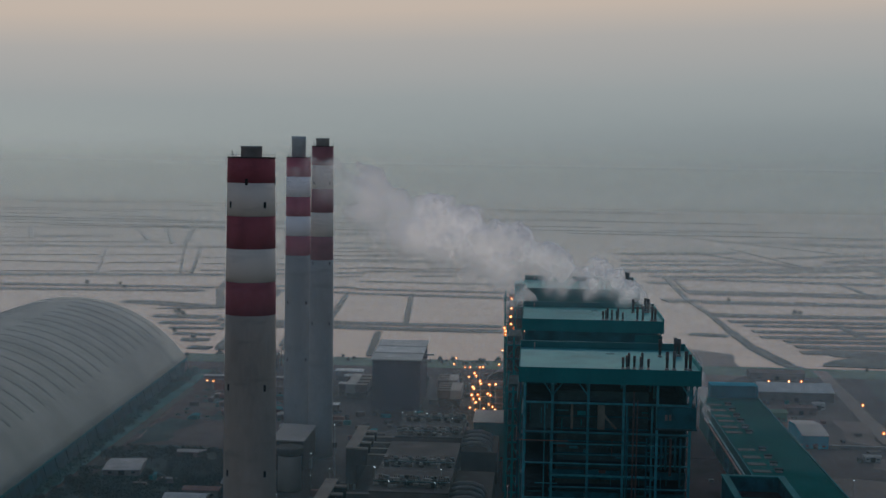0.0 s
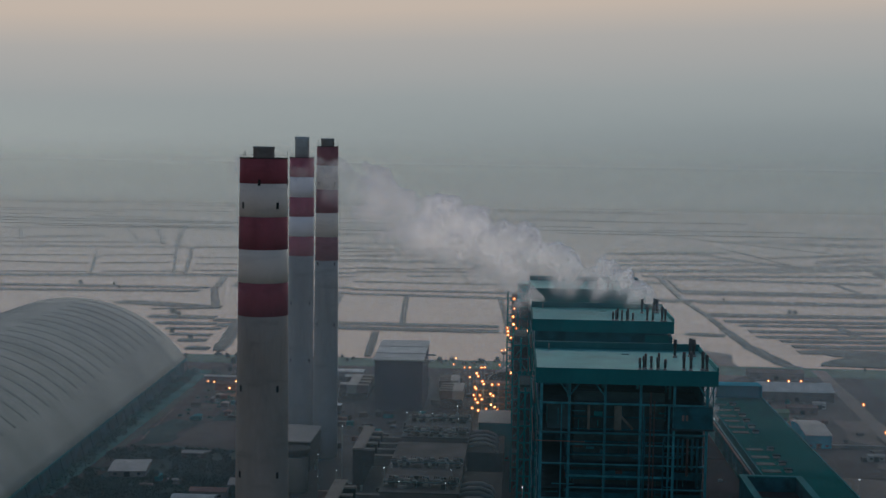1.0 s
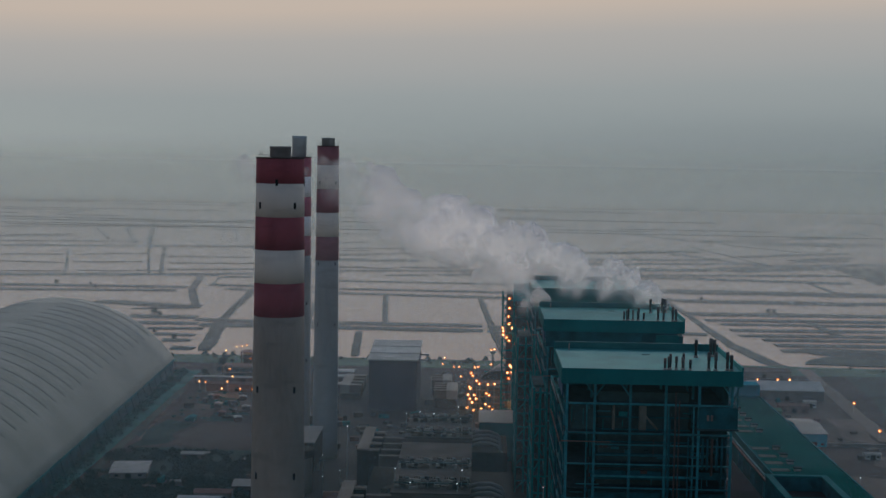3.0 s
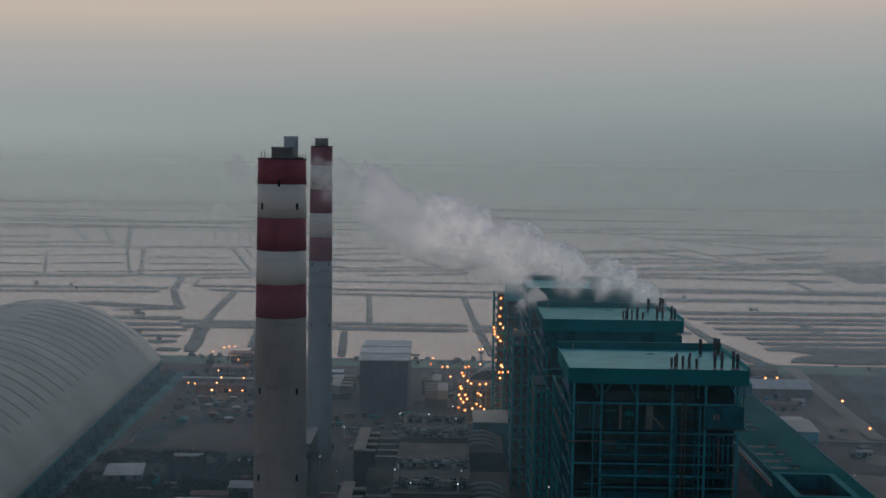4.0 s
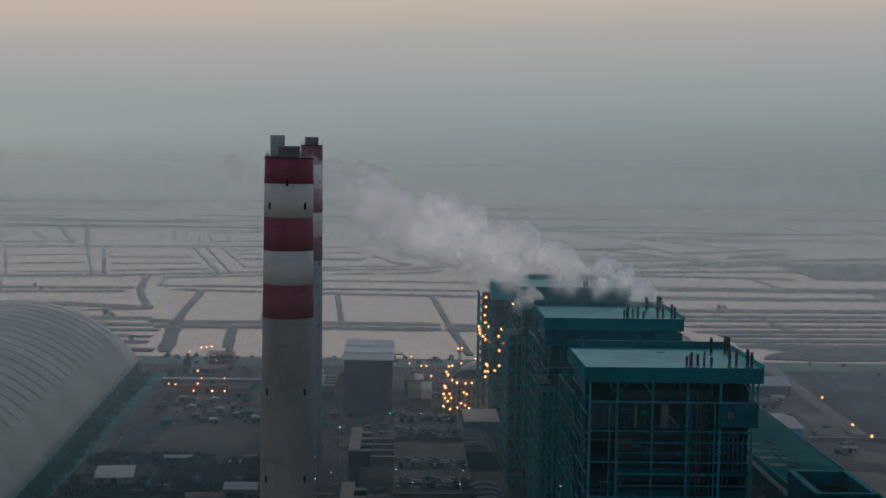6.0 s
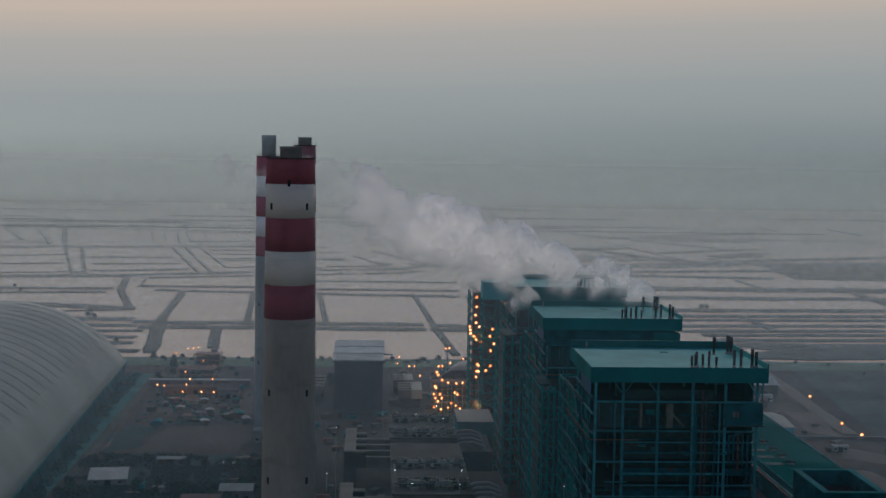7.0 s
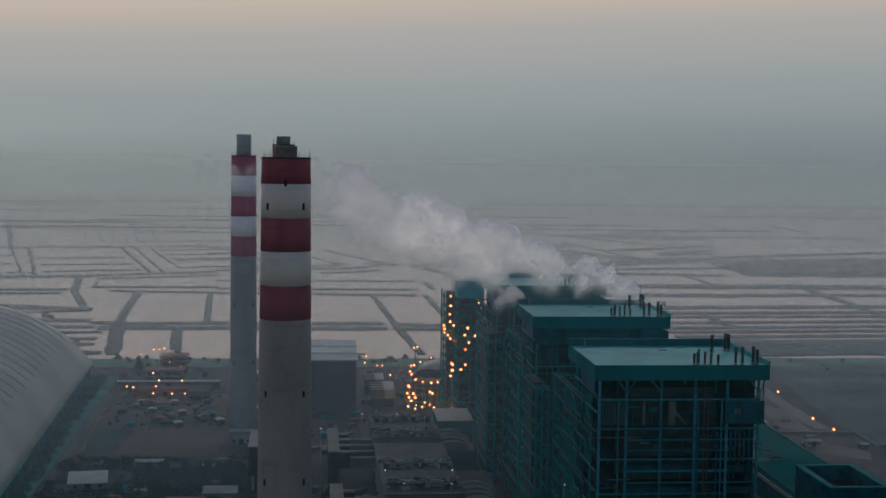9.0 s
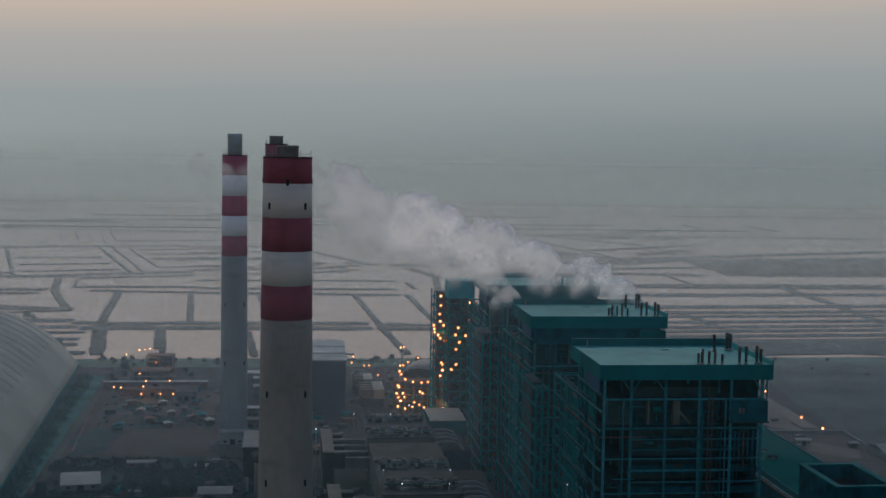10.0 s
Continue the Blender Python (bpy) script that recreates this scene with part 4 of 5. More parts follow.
# ---- precipitators and ducts ----
def precipitator(y0, y1, rows, outlet, bends):
    ob = thing("precipitator", -45.0, y0, 0, "dusty grey dust precipitator with rows of rectifiers on its roof", "precipitator", "precipitators")
    L = y1 - y0
    part("casing", cuboid(-17.5, 17.0, 0, L, 9.0, 24.0), DUCT, ob, "dusty grey sheet casing")
    part("roof_deck", cuboid(-18.0, 17.5, -0.5, L + 0.5, 24.0, 24.6), ASH, ob, "ash covered roof deck")
    for cx in (-16, -5, 6, 15.5):
        for cy in (1.5, L / 2, L - 1.5):
            part("leg", cuboid(cx - 0.5, cx + 0.5, cy - 0.5, cy + 0.5, 0, 9.0), STEEL, ob)
    for i in range(3):
        bm = bmesh.new()
        for c0 in (-11.5, 0.0, 11.0):
            top = [bm.verts.new((c0 + a * 5.2, L * (i + 0.5) / 3 + b * L / 6.5, 9.0)) for a, b in ((-1, -1), (1, -1), (1, 1), (-1, 1))]
            low = [bm.verts.new((c0 + a * 0.6, L * (i + 0.5) / 3 + b * 0.6, 3.0)) for a, b in ((-1, -1), (1, -1), (1, 1), (-1, 1))]
            for k in range(4):
                bm.faces.new((top[k], top[(k + 1) % 4], low[(k + 1) % 4], low[k]))
            bm.faces.new(low)
        part("hopper", bm, STEEL, ob)
    for ry in rows:
        part("roof_walkway", cuboid(-17.0, 16.5, ry - 5.0, ry - 3.4, 26.6, 26.8), GRATING, ob)
        bm = bmesh.new()
        for k in range(12):
            beam(bm, (-16.8 + 3.0 * k, ry - 5.0, 24.6), (-16.8 + 3.0 * k, ry - 5.0, 27.9), 0.14)
        beam(bm, (-17.0, ry - 5.0, 27.9), (16.5, ry - 5.0, 27.9), 0.16)
        part("railing", bm, STEEL, ob)
        for k in range(5):
            cx = -13.5 + 6.8 * k
            unit = part("rectifier", box(bmesh.new(), cx - 1.5, cx + 1.5, ry - 1.2, ry + 1.2, 24.6, 27.4), PALE if k % 2 else DUCT, ob, "pale transformer rectifier tank")
            bm = bmesh.new()
            for d in (-1.0, 0.0, 1.0):
                tube(bm, [(0.22, 27.4), (0.3, 28.0), (0.2, 28.9)], 8, True, cx + d, ry)
            part("insulator", bm, OUTLET, unit)
            part("bus_duct", pipe(bmesh.new(), [(cx, ry + 1.0, 26.6), (cx + 0.8, ry + 2.2, 27.4), (cx + 2.6, ry + 3.4, 27.2), (cx + 3.2, ry + 4.2, 24.8)], 0.5, 8), STEEL, unit)
            part("hatch", cuboid(cx + 1.9, cx + 3.6, ry - 0.8, ry + 0.8, 24.6, 25.8), PALE, ob)
        r = random.Random(int(ry) + int(y0))
        for k in range(54):
            cx, cy, w, h = r.uniform(-16.5, 15.5), ry + r.choice((-6.5, -2.6, 2.6, 4.6, 7.0)) + r.uniform(-1.0, 1.0), r.uniform(0.5, 1.6), r.uniform(0.6, 2.4)
            part("roof_fitting", cuboid(cx - w, cx + w, cy - 0.6, cy + 0.6, 24.6, 24.6 + h), r.choice((PALE, SOOT, DUCT, OUTLET, SOOT)), ob)
    part("inlet_plenum", cuboid(17.0, 36.0, 1.0, L * 0.72, 0.2, 17.0), DUSTSHADE, ob, "dark dusty inlet duct block")
    for yy in bends:
        # The pale sheet colour stands in for highlights along the bends.
        part("inlet_bend", pipe(bmesh.new(), [(16.5, yy, 19.6), (21.0, yy, 21.0), (26.5, yy, 21.2), (31.0, yy, 19.6), (33.6, yy, 15.0), (34.2, yy, 0.2)], 1.0, 10), PALE, ob, "curved inlet duct coloured pale for its highlight")
    o0, o1 = outlet
    # Light from above is put into the colours: dark sides, pale tops.
    part("outlet_header", cuboid(-41.0, -35.5, o0, o1, 3.0, 21.3), DUSTSHADE, ob, "dusty outlet duct with shade in its side colour")
    part("header_top", cuboid(-41.2, -35.3, o0 - 0.2, o1 + 0.2, 21.3, 22.0), OUTLET, ob, "dusty top sheet in a lit pale colour")
    for k in range(4):
        yy = o0 + (o1 - o0) * k / 3.9
        part("outlet_duct", cuboid(-35.5, -30.0, yy, yy + 3.4, 13.0, 21.0), DUSTSHADE, ob)
        part("duct_top", cuboid(-35.3, -29.8, yy - 0.2, yy + 3.6, 21.0, 21.7), OUTLET, ob)
        part("outlet_neck", cuboid(-30.0, -17.5, yy, yy + 3.4, 13.0, 18.5), DUCT, ob)
    for cx in (-40, -36.5):
        for cy in (o0 + 1, o1 - 1):
            part("leg", cuboid(cx - 0.5, cx + 0.5, cy - 0.5, cy + 0.5, 0, 12.0), STEEL, ob)
    return ob


precipitator(588.0, 690.0, (14.0, 53.0), (-26.0, 30.0), (6.0, 15.0, 24.0, 33.0))
precipitator(703.0, 765.0, (9.0, 46.0), (-19.0, 36.0), (4.0, 14.0, 24.0, 34.0))

link_duct = thing("flue_duct", -115.0, 690.0, 0, "dusty pale flue duct with silencer below the chimneys", "duct")
# Shade of the duct sides is put into the body colour, under a pale roof.
part("duct_box", cuboid(-11, 6, 0, 40, 8.0, 23.0), DUSTSHADE, link_duct)
part("duct_roof", cuboid(-11.5, 6.5, -0.5, 40.5, 23.0, 23.5), PALE, link_duct, "pale duct roof")
part("silencer", tube(bmesh.new(), [(6.0, 0.0), (6.0, 17.5), (6.2, 18.0)], 24, True, 0.6, -9.0), PALE, link_duct, "round grey silencer")
part("silencer_hood", tube(bmesh.new(), [(6.2, 18.0), (7.4, 19.0), (7.4, 22.0), (6.6, 22.2)], 24, True, 0.6, -9.0), DUSTSHADE, link_duct, "sooty dark silencer hood")
for cx in (-9, 4):
    for cy in (3, 37):
        part("leg", cuboid(cx - 0.7, cx + 0.7, cy - 0.7, cy + 0.7, 0, 8.0), STEEL, link_duct)


# ---- grey building with stepped light roof ----
def grey_hall():
    ob = thing("filter_building", -81.6, 898.0, 0, "dark grey filter building with light stepped metal roof", "building")
    part("wall", cuboid(-16.0, 16.0, 0, 62, 0, 33.6), WALLDARK, ob, "dark grey sheet walls")
    for k in range(3):
        y0, z0 = -1.5 + 21.5 * k, 33.9 + 1.5 * k
        bm = bmesh.new()
        prof = ((y0, z0), (y0 + 22.0, z0 + 1.2), (y0 + 22.0, z0 + 1.7), (y0, z0 + 0.6))
        ends = [[bm.verts.new((sx, py, pz)) for py, pz in prof] for sx in (-17.0, 17.0)]
        for i in range(4):
            bm.faces.new((ends[0][i], ends[0][(i + 1) % 4], ends[1][(i + 1) % 4], ends[1][i]))
        bm.faces.new(ends[0])
        bm.faces.new(ends[1])
        part("roof_sheet", bm, LIGHTROOF, ob, "light grey metal roof sheet")
    part("upper_wall", cuboid(-15.9, 15.9, 21, 62, 33.6, 35.4), WALLDARK, ob)
    part("upper_wall", cuboid(-15.9, 15.9, 42.5, 62, 35.4, 37.0), WALLDARK, ob)
    for yy in (6, 30):
        part("outrigger", cuboid(16.5, 23.0, yy, yy + 1.2, 33.0, 34.0), STEEL, ob)
    return ob


WALLDARK = material("dark_violet_grey_sheet", (0.042, 0.035, 0.056), 0.85, scale=0.06, fine=0.7, vary=0.35, stretch=(1, 1, 0.3))
grey_hall()


# ---- turbine hall, coal transfer tower ----
def turbine_hall():
    ob = thing("turbine_hall", 122.0, 300.0, 0, "long turbine hall with dull green roof and roof vents", "industrial hall")
    part("wall", cuboid(-16.2, 16.2, 0, 489, 0, 33.4), TEAL, ob, "teal sheet walls")
    part("roof", cuboid(-16.4, 16.4, -0.6, 489.6, 33.4, 34.2), GREENROOF, ob, "dull green roof sheet")
    for s in (-1, 1):
        part("roof_edge", cuboid(s * 16.7 - 0.3, s * 16.7 + 0.3, -0.6, 489.6, 33.0, 34.9), TEAL, ob)
    part("raised_end", cuboid(-10.0, 17.0, 490, 503, 0, 41.0), ENDTEAL, ob, "raised teal end block")
    for yy in (60, 75, 90, 105, 160, 175, 190, 205, 220, 306, 320, 334, 350, 390, 403, 419, 433, 449, 465):
        part("skylight", cuboid(-15.0, -7.0, yy - 2.2, yy + 2.8, 34.2, 34.4), SKYLIGHT, ob, "pale skylight strip")
        vent = part("roof_vent", cuboid(-5.0, -2.2, yy - 1.0, yy + 1.2, 34.2, 35.3), STEEL, ob, "dark roof ventilator")
        part("vent_hood", cuboid(-5.4, -1.8, yy - 1.4, yy + 1.6, 35.3, 35.8), GRATING, vent)
    return ob


turbine_hall()
gallery = thing("pipe_gallery", 102.0, 300.0, 0, "long raised pipe gallery between boilers and turbine hall", "gallery")
part("deck", cuboid(-1.3, 1.3, 0, 430, 32.4, 33.0), GRATING, gallery)
for xx in (-0.8, 0.8):
    part("pipe", pipe(bmesh.new(), [(xx, 0, 33.3), (xx, 430, 33.3)], 0.35, 8), DUCT if xx < 0 else TEALSTEEL, gallery)
for k in range(15):
    part("trestle", cuboid(-1.2, 1.2, 4 + 29 * k, 4.6 + 29 * k, 0, 32.4), TEALSTEEL, gallery)

BAYROOF = material("dark_reddish_roof_sheet", (0.034, 0.022, 0.025), 0.95, scale=0.06, fine=0.5, vary=0.5, shine=0.03)
bay = thing("bunker_bay", 83.5, 458.0, 0, "low dark roofed bunker bay between boilers and turbine hall", "industrial hall")
part("wall", cuboid(-16.5, 16.0, 0, 284, 0, 25.2), INNER, bay, "shaded teal sheet walls")
part("roof", cuboid(-16.8, 16.3, -0.4, 284.4, 25.2, 26.0), BAYROOF, bay, "dark reddish brown roof sheet")
for yy in (34, 121, 206):
    part("roof_seam", cuboid(-16.8, 16.3, yy, yy + 0.4, 26.0, 26.25), BAYROOF, bay)
for xx, yy, w in ((-8, 118, 2.4), (-4, 66, 2.2), (1, 54, 2.4), (6, 160, 2.0), (-10, 200, 2.6), (8, 30, 2.0)):
    part("roof_vent", cuboid(xx, xx + w, yy, yy + 1.4, 26.0, 27.0), WALLGREY, bay, "pale roof ventilator")

transfer = thing("transfer_tower", 82.0, 439.0, 0, "teal coal transfer tower with open dark top", "tower")
for a in ((-10.2, 10.0, 14.4, 16.0), (-10.2, 10.0, -16.0, -14.4), (-10.2, -8.4, -14.4, 14.4), (8.2, 10.0, -14.4, 14.4)):
    part("wall", cuboid(*a, 0, 67.8), INNER, transfer)
part("sunken_roof", cuboid(-8.4, 8.2, -14.4, 14.4, 62.0, 63.0), BAYROOF, transfer, "dark reddish sunken roof")
for a in ((-10.5, 10.3, 14.2, 16.3), (-10.5, 10.3, -16.3, -14.2), (-10.5, -8.2, -14.2, 14.2), (8.0, 10.3, -14.2, 14.2)):
    part("coping", cuboid(*a, 67.8, 68.2), TEAL, transfer)
part("drain_pipe", tube(bmesh.new(), [(0.25, 0.0), (0.25, 66.0)], 8, True, -2.0, -16.2), INNER, transfer)


# ---- sheds, houses ----
def shed(x, y, w, d, h, wall, roof, label, turn=0.0, pitch=0.12, name="shed"):
    ob = thing(name, x, y, 0, label, "shed", "", turn)
    part("wall", cuboid(-w / 2, w / 2, -d / 2, d / 2, 0, h), wall, ob)
    bm = bmesh.new()
    rise = d * pitch
    e = 0.5
    prof = ((-d / 2 - e, h - 0.1), (0, h + rise), (d / 2 + e, h - 0.1), (d / 2 + e, h + 0.15), (0, h + rise + 0.3), (-d / 2 - e, h + 0.15))
    ends = [[bm.verts.new((sx, py, pz)) for py, pz in prof] for sx in (-w / 2 - e, w / 2 + e)]
    for i in range(6):
        bm.faces.new((ends[0][i], ends[0][(i + 1) % 6], ends[1][(i + 1) % 6], ends[1][i]))
    bm.faces.new(ends[0])
    bm.faces.new(ends[1])
    part("roof", bm, roof, ob)
    if h > 2.6:
        part("door", cuboid(-1.5, 1.5, -d / 2 - 0.12, -d / 2, 0, min(3.0, h - 0.4)), DARK, ob)
        for xx in (-w * 0.32, w * 0.32):
            part("window", cuboid(xx - 0.9, xx + 0.9, -d / 2 - 0.1, -d / 2, 1.2, 2.3), DARK, ob)
    return ob


shed(196, 984, 52, 30, 7.0, SHEDWALL, LIGHTROOF, "long dark shed with pale metal roof", 0.0, 0.14)
shed(199, 1071, 42, 16, 5.0, SHEDWALL, FIELD, "low brownish workshop lit by three sodium lamps")
shed(178, 838, 15, 46, 8.0, ENDTEAL, PALE, "teal walled shed with dull grey roof", 0.0, 0.05)
shed(170, 900, 12, 10, 6.0, GREEN, GREEN, "small shed under green tarpaulin")
shed(190, 925, 20, 9, 5.0, BRICKRED, BRICKRED, "small brick store in the yard")
shed(206, 945, 8, 6, 4.0, WALLGREY, PALE, "small light roofed hut in the yard")
shed(243, 752, 16, 26, 4.5, SHEDWALL, WALLGREY, "low store with light grey roof")
shed(204, 786, 9, 5, 3.2, WALLGREY, PALE, "small plastered hut in the walled yard")
shed(232, 778, 5, 4, 2.8, SHEDWALL, PALE, "small dark hut by the yard wall")
shed(-182, 748, 15, 6, 3.0, SHEDWALL, PALE, "small yard hut with light metal roof")
shed(-209, 711, 19, 26, 3.2, SHEDWALL, WALLGREY, "low hut with broad bright roof among trees", 8, 0.03)
shed(-158, 642, 20, 12, 5.0, SHEDWALL, LIGHTROOF, "yard shed with bright metal roof near the chimney")
shed(-155, 662, 18, 8, 4.0, SHEDWALL, BRICKRED, "yard shed with reddish brown roof")
shed(-139, 676, 16, 14, 5.0, SHEDWALL, PALE, "yard shed with light metal roof near the chimney")
shed(-149, 740, 7, 5, 2.6, SHEDWALL, LIGHTROOF, "small light roofed hut in the yard")
shed(-178, 687, 8, 3, 2.4, SHEDWALL, PALE, "small light roofed hut among weeds")
shed(-135.6, 806, 13, 9, 7.0, WALLGREY, WALLGREY, "plain grey house at the chimney foot", 0, 0.05)
shed(-120, 700, 10, 7, 4.0, SHEDWALL, DUCT, "small grey hut near the flue duct")
shed(-197, 990, 72, 5, 4.5, BRICKRED, PALE, "long low brownish shed with pale roof edge")
shed(-196, 960, 44, 9, 5.0, BRICKRED, BRICKRED, "long low store with brownish red roof")
shed(-172, 950, 14, 20, 6.0, SHEDWALL, FIELD, "plain plastered yard building")
for k, (xx, yy, w) in enumerate(((-198, 897, 5), (-190, 868, 5), (-178, 889, 5), (-177, 853, 5), (-206, 851, 7), (-158, 880, 9), (-152, 862, 8), (-205, 925, 3), (-208, 926, 3), (-186, 924, 3), (-165, 925, 4))):
    shed(xx, yy, w, 4.5, 2.6, (SHEDWALL, BRICKRED)[k % 2] if k != 4 else TEAL, (PALE, BRICKRED, PALE, LIGHTROOF, TEAL, TEAL)[k % 6], ("small site hut with dull roof", "small hut with brown roof", "small pale roofed site hut", "small hut with light roof", "dull teal site hut", "dull teal site hut")[k % 6], 90 + 7 * (k % 4))
for k, (xx, yy, w, d, h) in enumerate(((-120, 985, 15, 9, 8), (-119, 952, 16, 9, 8), (-124, 884, 12, 8, 6), (-126, 848, 12, 8, 6), (-128, 1015, 20, 12, 7))):
    shed(xx, yy, w, d, h, SHEDWALL, (LIGHTROOF, PALE, LIGHTROOF, DUCT)[k % 4], ("dark service building with light roof", "dark service building with pale roof")[k % 2], 0, 0.04)
shed(-14, 777, 19.5, 36, 21.8, TEAL, PALE, "teal service building with broad pale roof", 0, 0.01)


def vaulted_hall(x, y, w, d, h, label, turn):
    ob = thing("vaulted_hall", x, y, 0, label, "hall", "", turn)
    part("wall", cuboid(-w / 2 + 0.4, w / 2 - 0.4, -d / 2, d / 2, 0, h), SHEDWALL, ob)
    bm = bmesh.new()
    n, rise = 14, w * 0.26
    rows = [[bm.verts.new((-w / 2 * math.cos(math.pi * i / n) * k, sy, h + rise * math.sin(math.pi * i / n) * k)) for i in range(n + 1)] for sy, k in ((-d / 2 - 0.8, 0.97), (-d / 2 - 0.8, 1.0), (d / 2 + 0.8, 1.0), (d / 2 + 0.8, 0.97))]
    for a, b in zip(rows, rows[1:]):
        for i in range(n):
            bm.faces.new((a[i], a[i + 1], b[i + 1], b[i])).smooth = True
    for i in range(n):
        bm.faces.new((rows[3][i], rows[3][i + 1], rows[0][i + 1], rows[0][i]))
    part("vault", bm, PALE, ob, "curved dull metal roof")
    for sy in (-d / 2, d / 2 - 0.4):
        bm = bmesh.new()
        low = [[bm.verts.new((-w / 2 * 0.96 * math.cos(math.pi * i / n), sy + e, h + rise * 0.96 * math.sin(math.pi * i / n))) for i in range(n + 1)] for e in (0.0, 0.4)]
        bm.faces.new(low[0])
        bm.faces.new(list(reversed(low[1])))
        for i in range(n):
            bm.faces.new((low[0][i], low[1][i], low[1][i + 1], low[0][i + 1]))
        part("gable", bm, SOOT, ob, "dark gable end")
    return ob




def comb_duct(x, y, w, d, h, flip):
    """A flat pale header with four dark gaps between its necks."""
    ob = thing("duct_header", x, y, 0, "pale flat duct header with short side necks", "duct", "duct headers")
    part("header", cuboid(0, flip * w * 0.45, 0, d, h - 6, h) if flip > 0 else cuboid(-w * 0.45, 0, 0, d, h - 6, h), PALE, ob)
    for k in range(4):
        y0 = d * k / 3.6
        x0, x1 = sorted((0.0, -flip * w * 0.55))
        part("neck", cuboid(x0, x1, y0, y0 + d * 0.16, h - 5.5, h - 0.2), OUTLET, ob)
    x0, x1 = sorted((-flip * w * 0.5, flip * w * 0.4))
    part("support", cuboid(x0, x1, 1, d - 1, 0, h - 6), DUSTSHADE, ob)
    return ob


comb_duct(-46, 912, 16, 32, 12.0, 1)
comb_duct(-50, 958, 14, 26, 11.0, 1)
comb_duct(-114, 936, 15, 46, 10.0, -1)
vaulted_hall(-3, 1000, 32, 44, 7.0, "round shouldered grey storage hall by the pond", -14)


# ---- wall round the store yard ----
yard_wall = thing("yard_wall", 0, 0, 0, "low pale concrete yard wall with coping", "wall")
for a, b in (((150, 817), (242, 816)), ((242, 816), (240, 780)), ((240, 780), (236, 742))):
    part("wall_run", beam(bmesh.new(), (*a, 1.1), (*b, 1.1), 0.3, 2.2), SHEDWALL, yard_wall)
    part("coping", beam(bmesh.new(), (*a, 2.3), (*b, 2.3), 0.7, 0.25), WALLGREY, yard_wall, "pale wall coping")


# ---- loose containers and stacks in the yards ----
def container(x, y, w, d, h, mat, label, turn):
    ob = thing("site_container", x, y, 0, label, "container", "containers in the yard", turn)
    part("body", cuboid(-w / 2, w / 2, -d / 2, d / 2, 0.1, h), mat, ob)
    part("roof", cuboid(-w / 2 - 0.1, w / 2 + 0.1, -d / 2 - 0.1, d / 2 + 0.1, h, h + 0.12), mat, ob)
    part("skid", cuboid(-w / 2, w / 2, -0.3, 0.3, 0, 0.1), DARK, ob)
    return ob


r = random.Random(21)
STOCK = ((DUCT, "dusty grey site container"), (SHEDWALL, "dirty brown site container"), (TEAL, "dull teal site container"), (BRICKRED, "rusty brown site container"), (SOOT, "sooty dark site container"))
for x0, x1, y0, y1, n in ((-218, -150, 845, 985, 14), (-128, -62, 775, 890, 40), (150, 215, 770, 960, 18), (-98, -66, 640, 690, 14), (-60, -10, 770, 860, 40), (-218, -140, 620, 770, 8), (-60, 20, 880, 1060, 40)):
    for k in range(n):
        mat, label = STOCK[r.randrange(5)]
        container(r.uniform(x0, x1), r.uniform(y0, y1), r.uniform(3, 9), r.uniform(2.2, 4), r.uniform(1.2, 3.2), mat, label, r.choice((0, 90, r.uniform(0, 90))))


# ---- frames and lamps at the pond side ----
def yard_frame(x, y, w, d, h, label):
    ob = thing("steel_frame", x, y, 0, label, "steel frame")
    for cx in (-w / 2, 0, w / 2):
        for cy in (-d / 2, d / 2):
            part("column", cuboid(cx - 0.3, cx + 0.3, cy - 0.3, cy + 0.3, 0, h), RUST, ob)
    z = 4.0
    while z <= h:
        bm = bmesh.new()
        for cy in (-d / 2, d / 2):
            box(bm, -w / 2, w / 2, cy - 0.2, cy + 0.2, z - 0.2, z + 0.2)
        for cx in (-w / 2, w / 2):
            box(bm, cx - 0.2, cx + 0.2, -d / 2, d / 2, z - 0.2, z + 0.2)
        part("girder", bm, RUST, ob)
        part("deck", cuboid(-w / 2 + 0.4, w / 2 - 0.4, -d / 2 + 0.4, d / 2 - 0.4, z - 0.1, z), BRICKRED, ob)
        z += 4.5
    part("casing", cuboid(-w * 0.44, w * 0.44, -d * 0.3, d * 0.42, 0.3, h * 0.8), ASH, ob, "dark dusty casing inside the frame")
    tank = part("vessel", tube(bmesh.new(), [(w * 0.2, 0.5), (w * 0.2, h * 0.7), (w * 0.08, h * 0.8)], 16), INSUL, ob)
    return ob


yard_frame(-19, 917, 26, 14, 17.5, "rusty open steel frame under construction with lamps")
yard_frame(7, 914, 18, 14, 22, "rusty open steel frame hung with sodium lamps")
yard_frame(-203, 1020, 28, 16, 9, "low rusty conveyor frame with lamps by the pond")
yard_frame(-200, 1060, 20, 14, 13.5, "rusty open conveyor head frame by the pond")


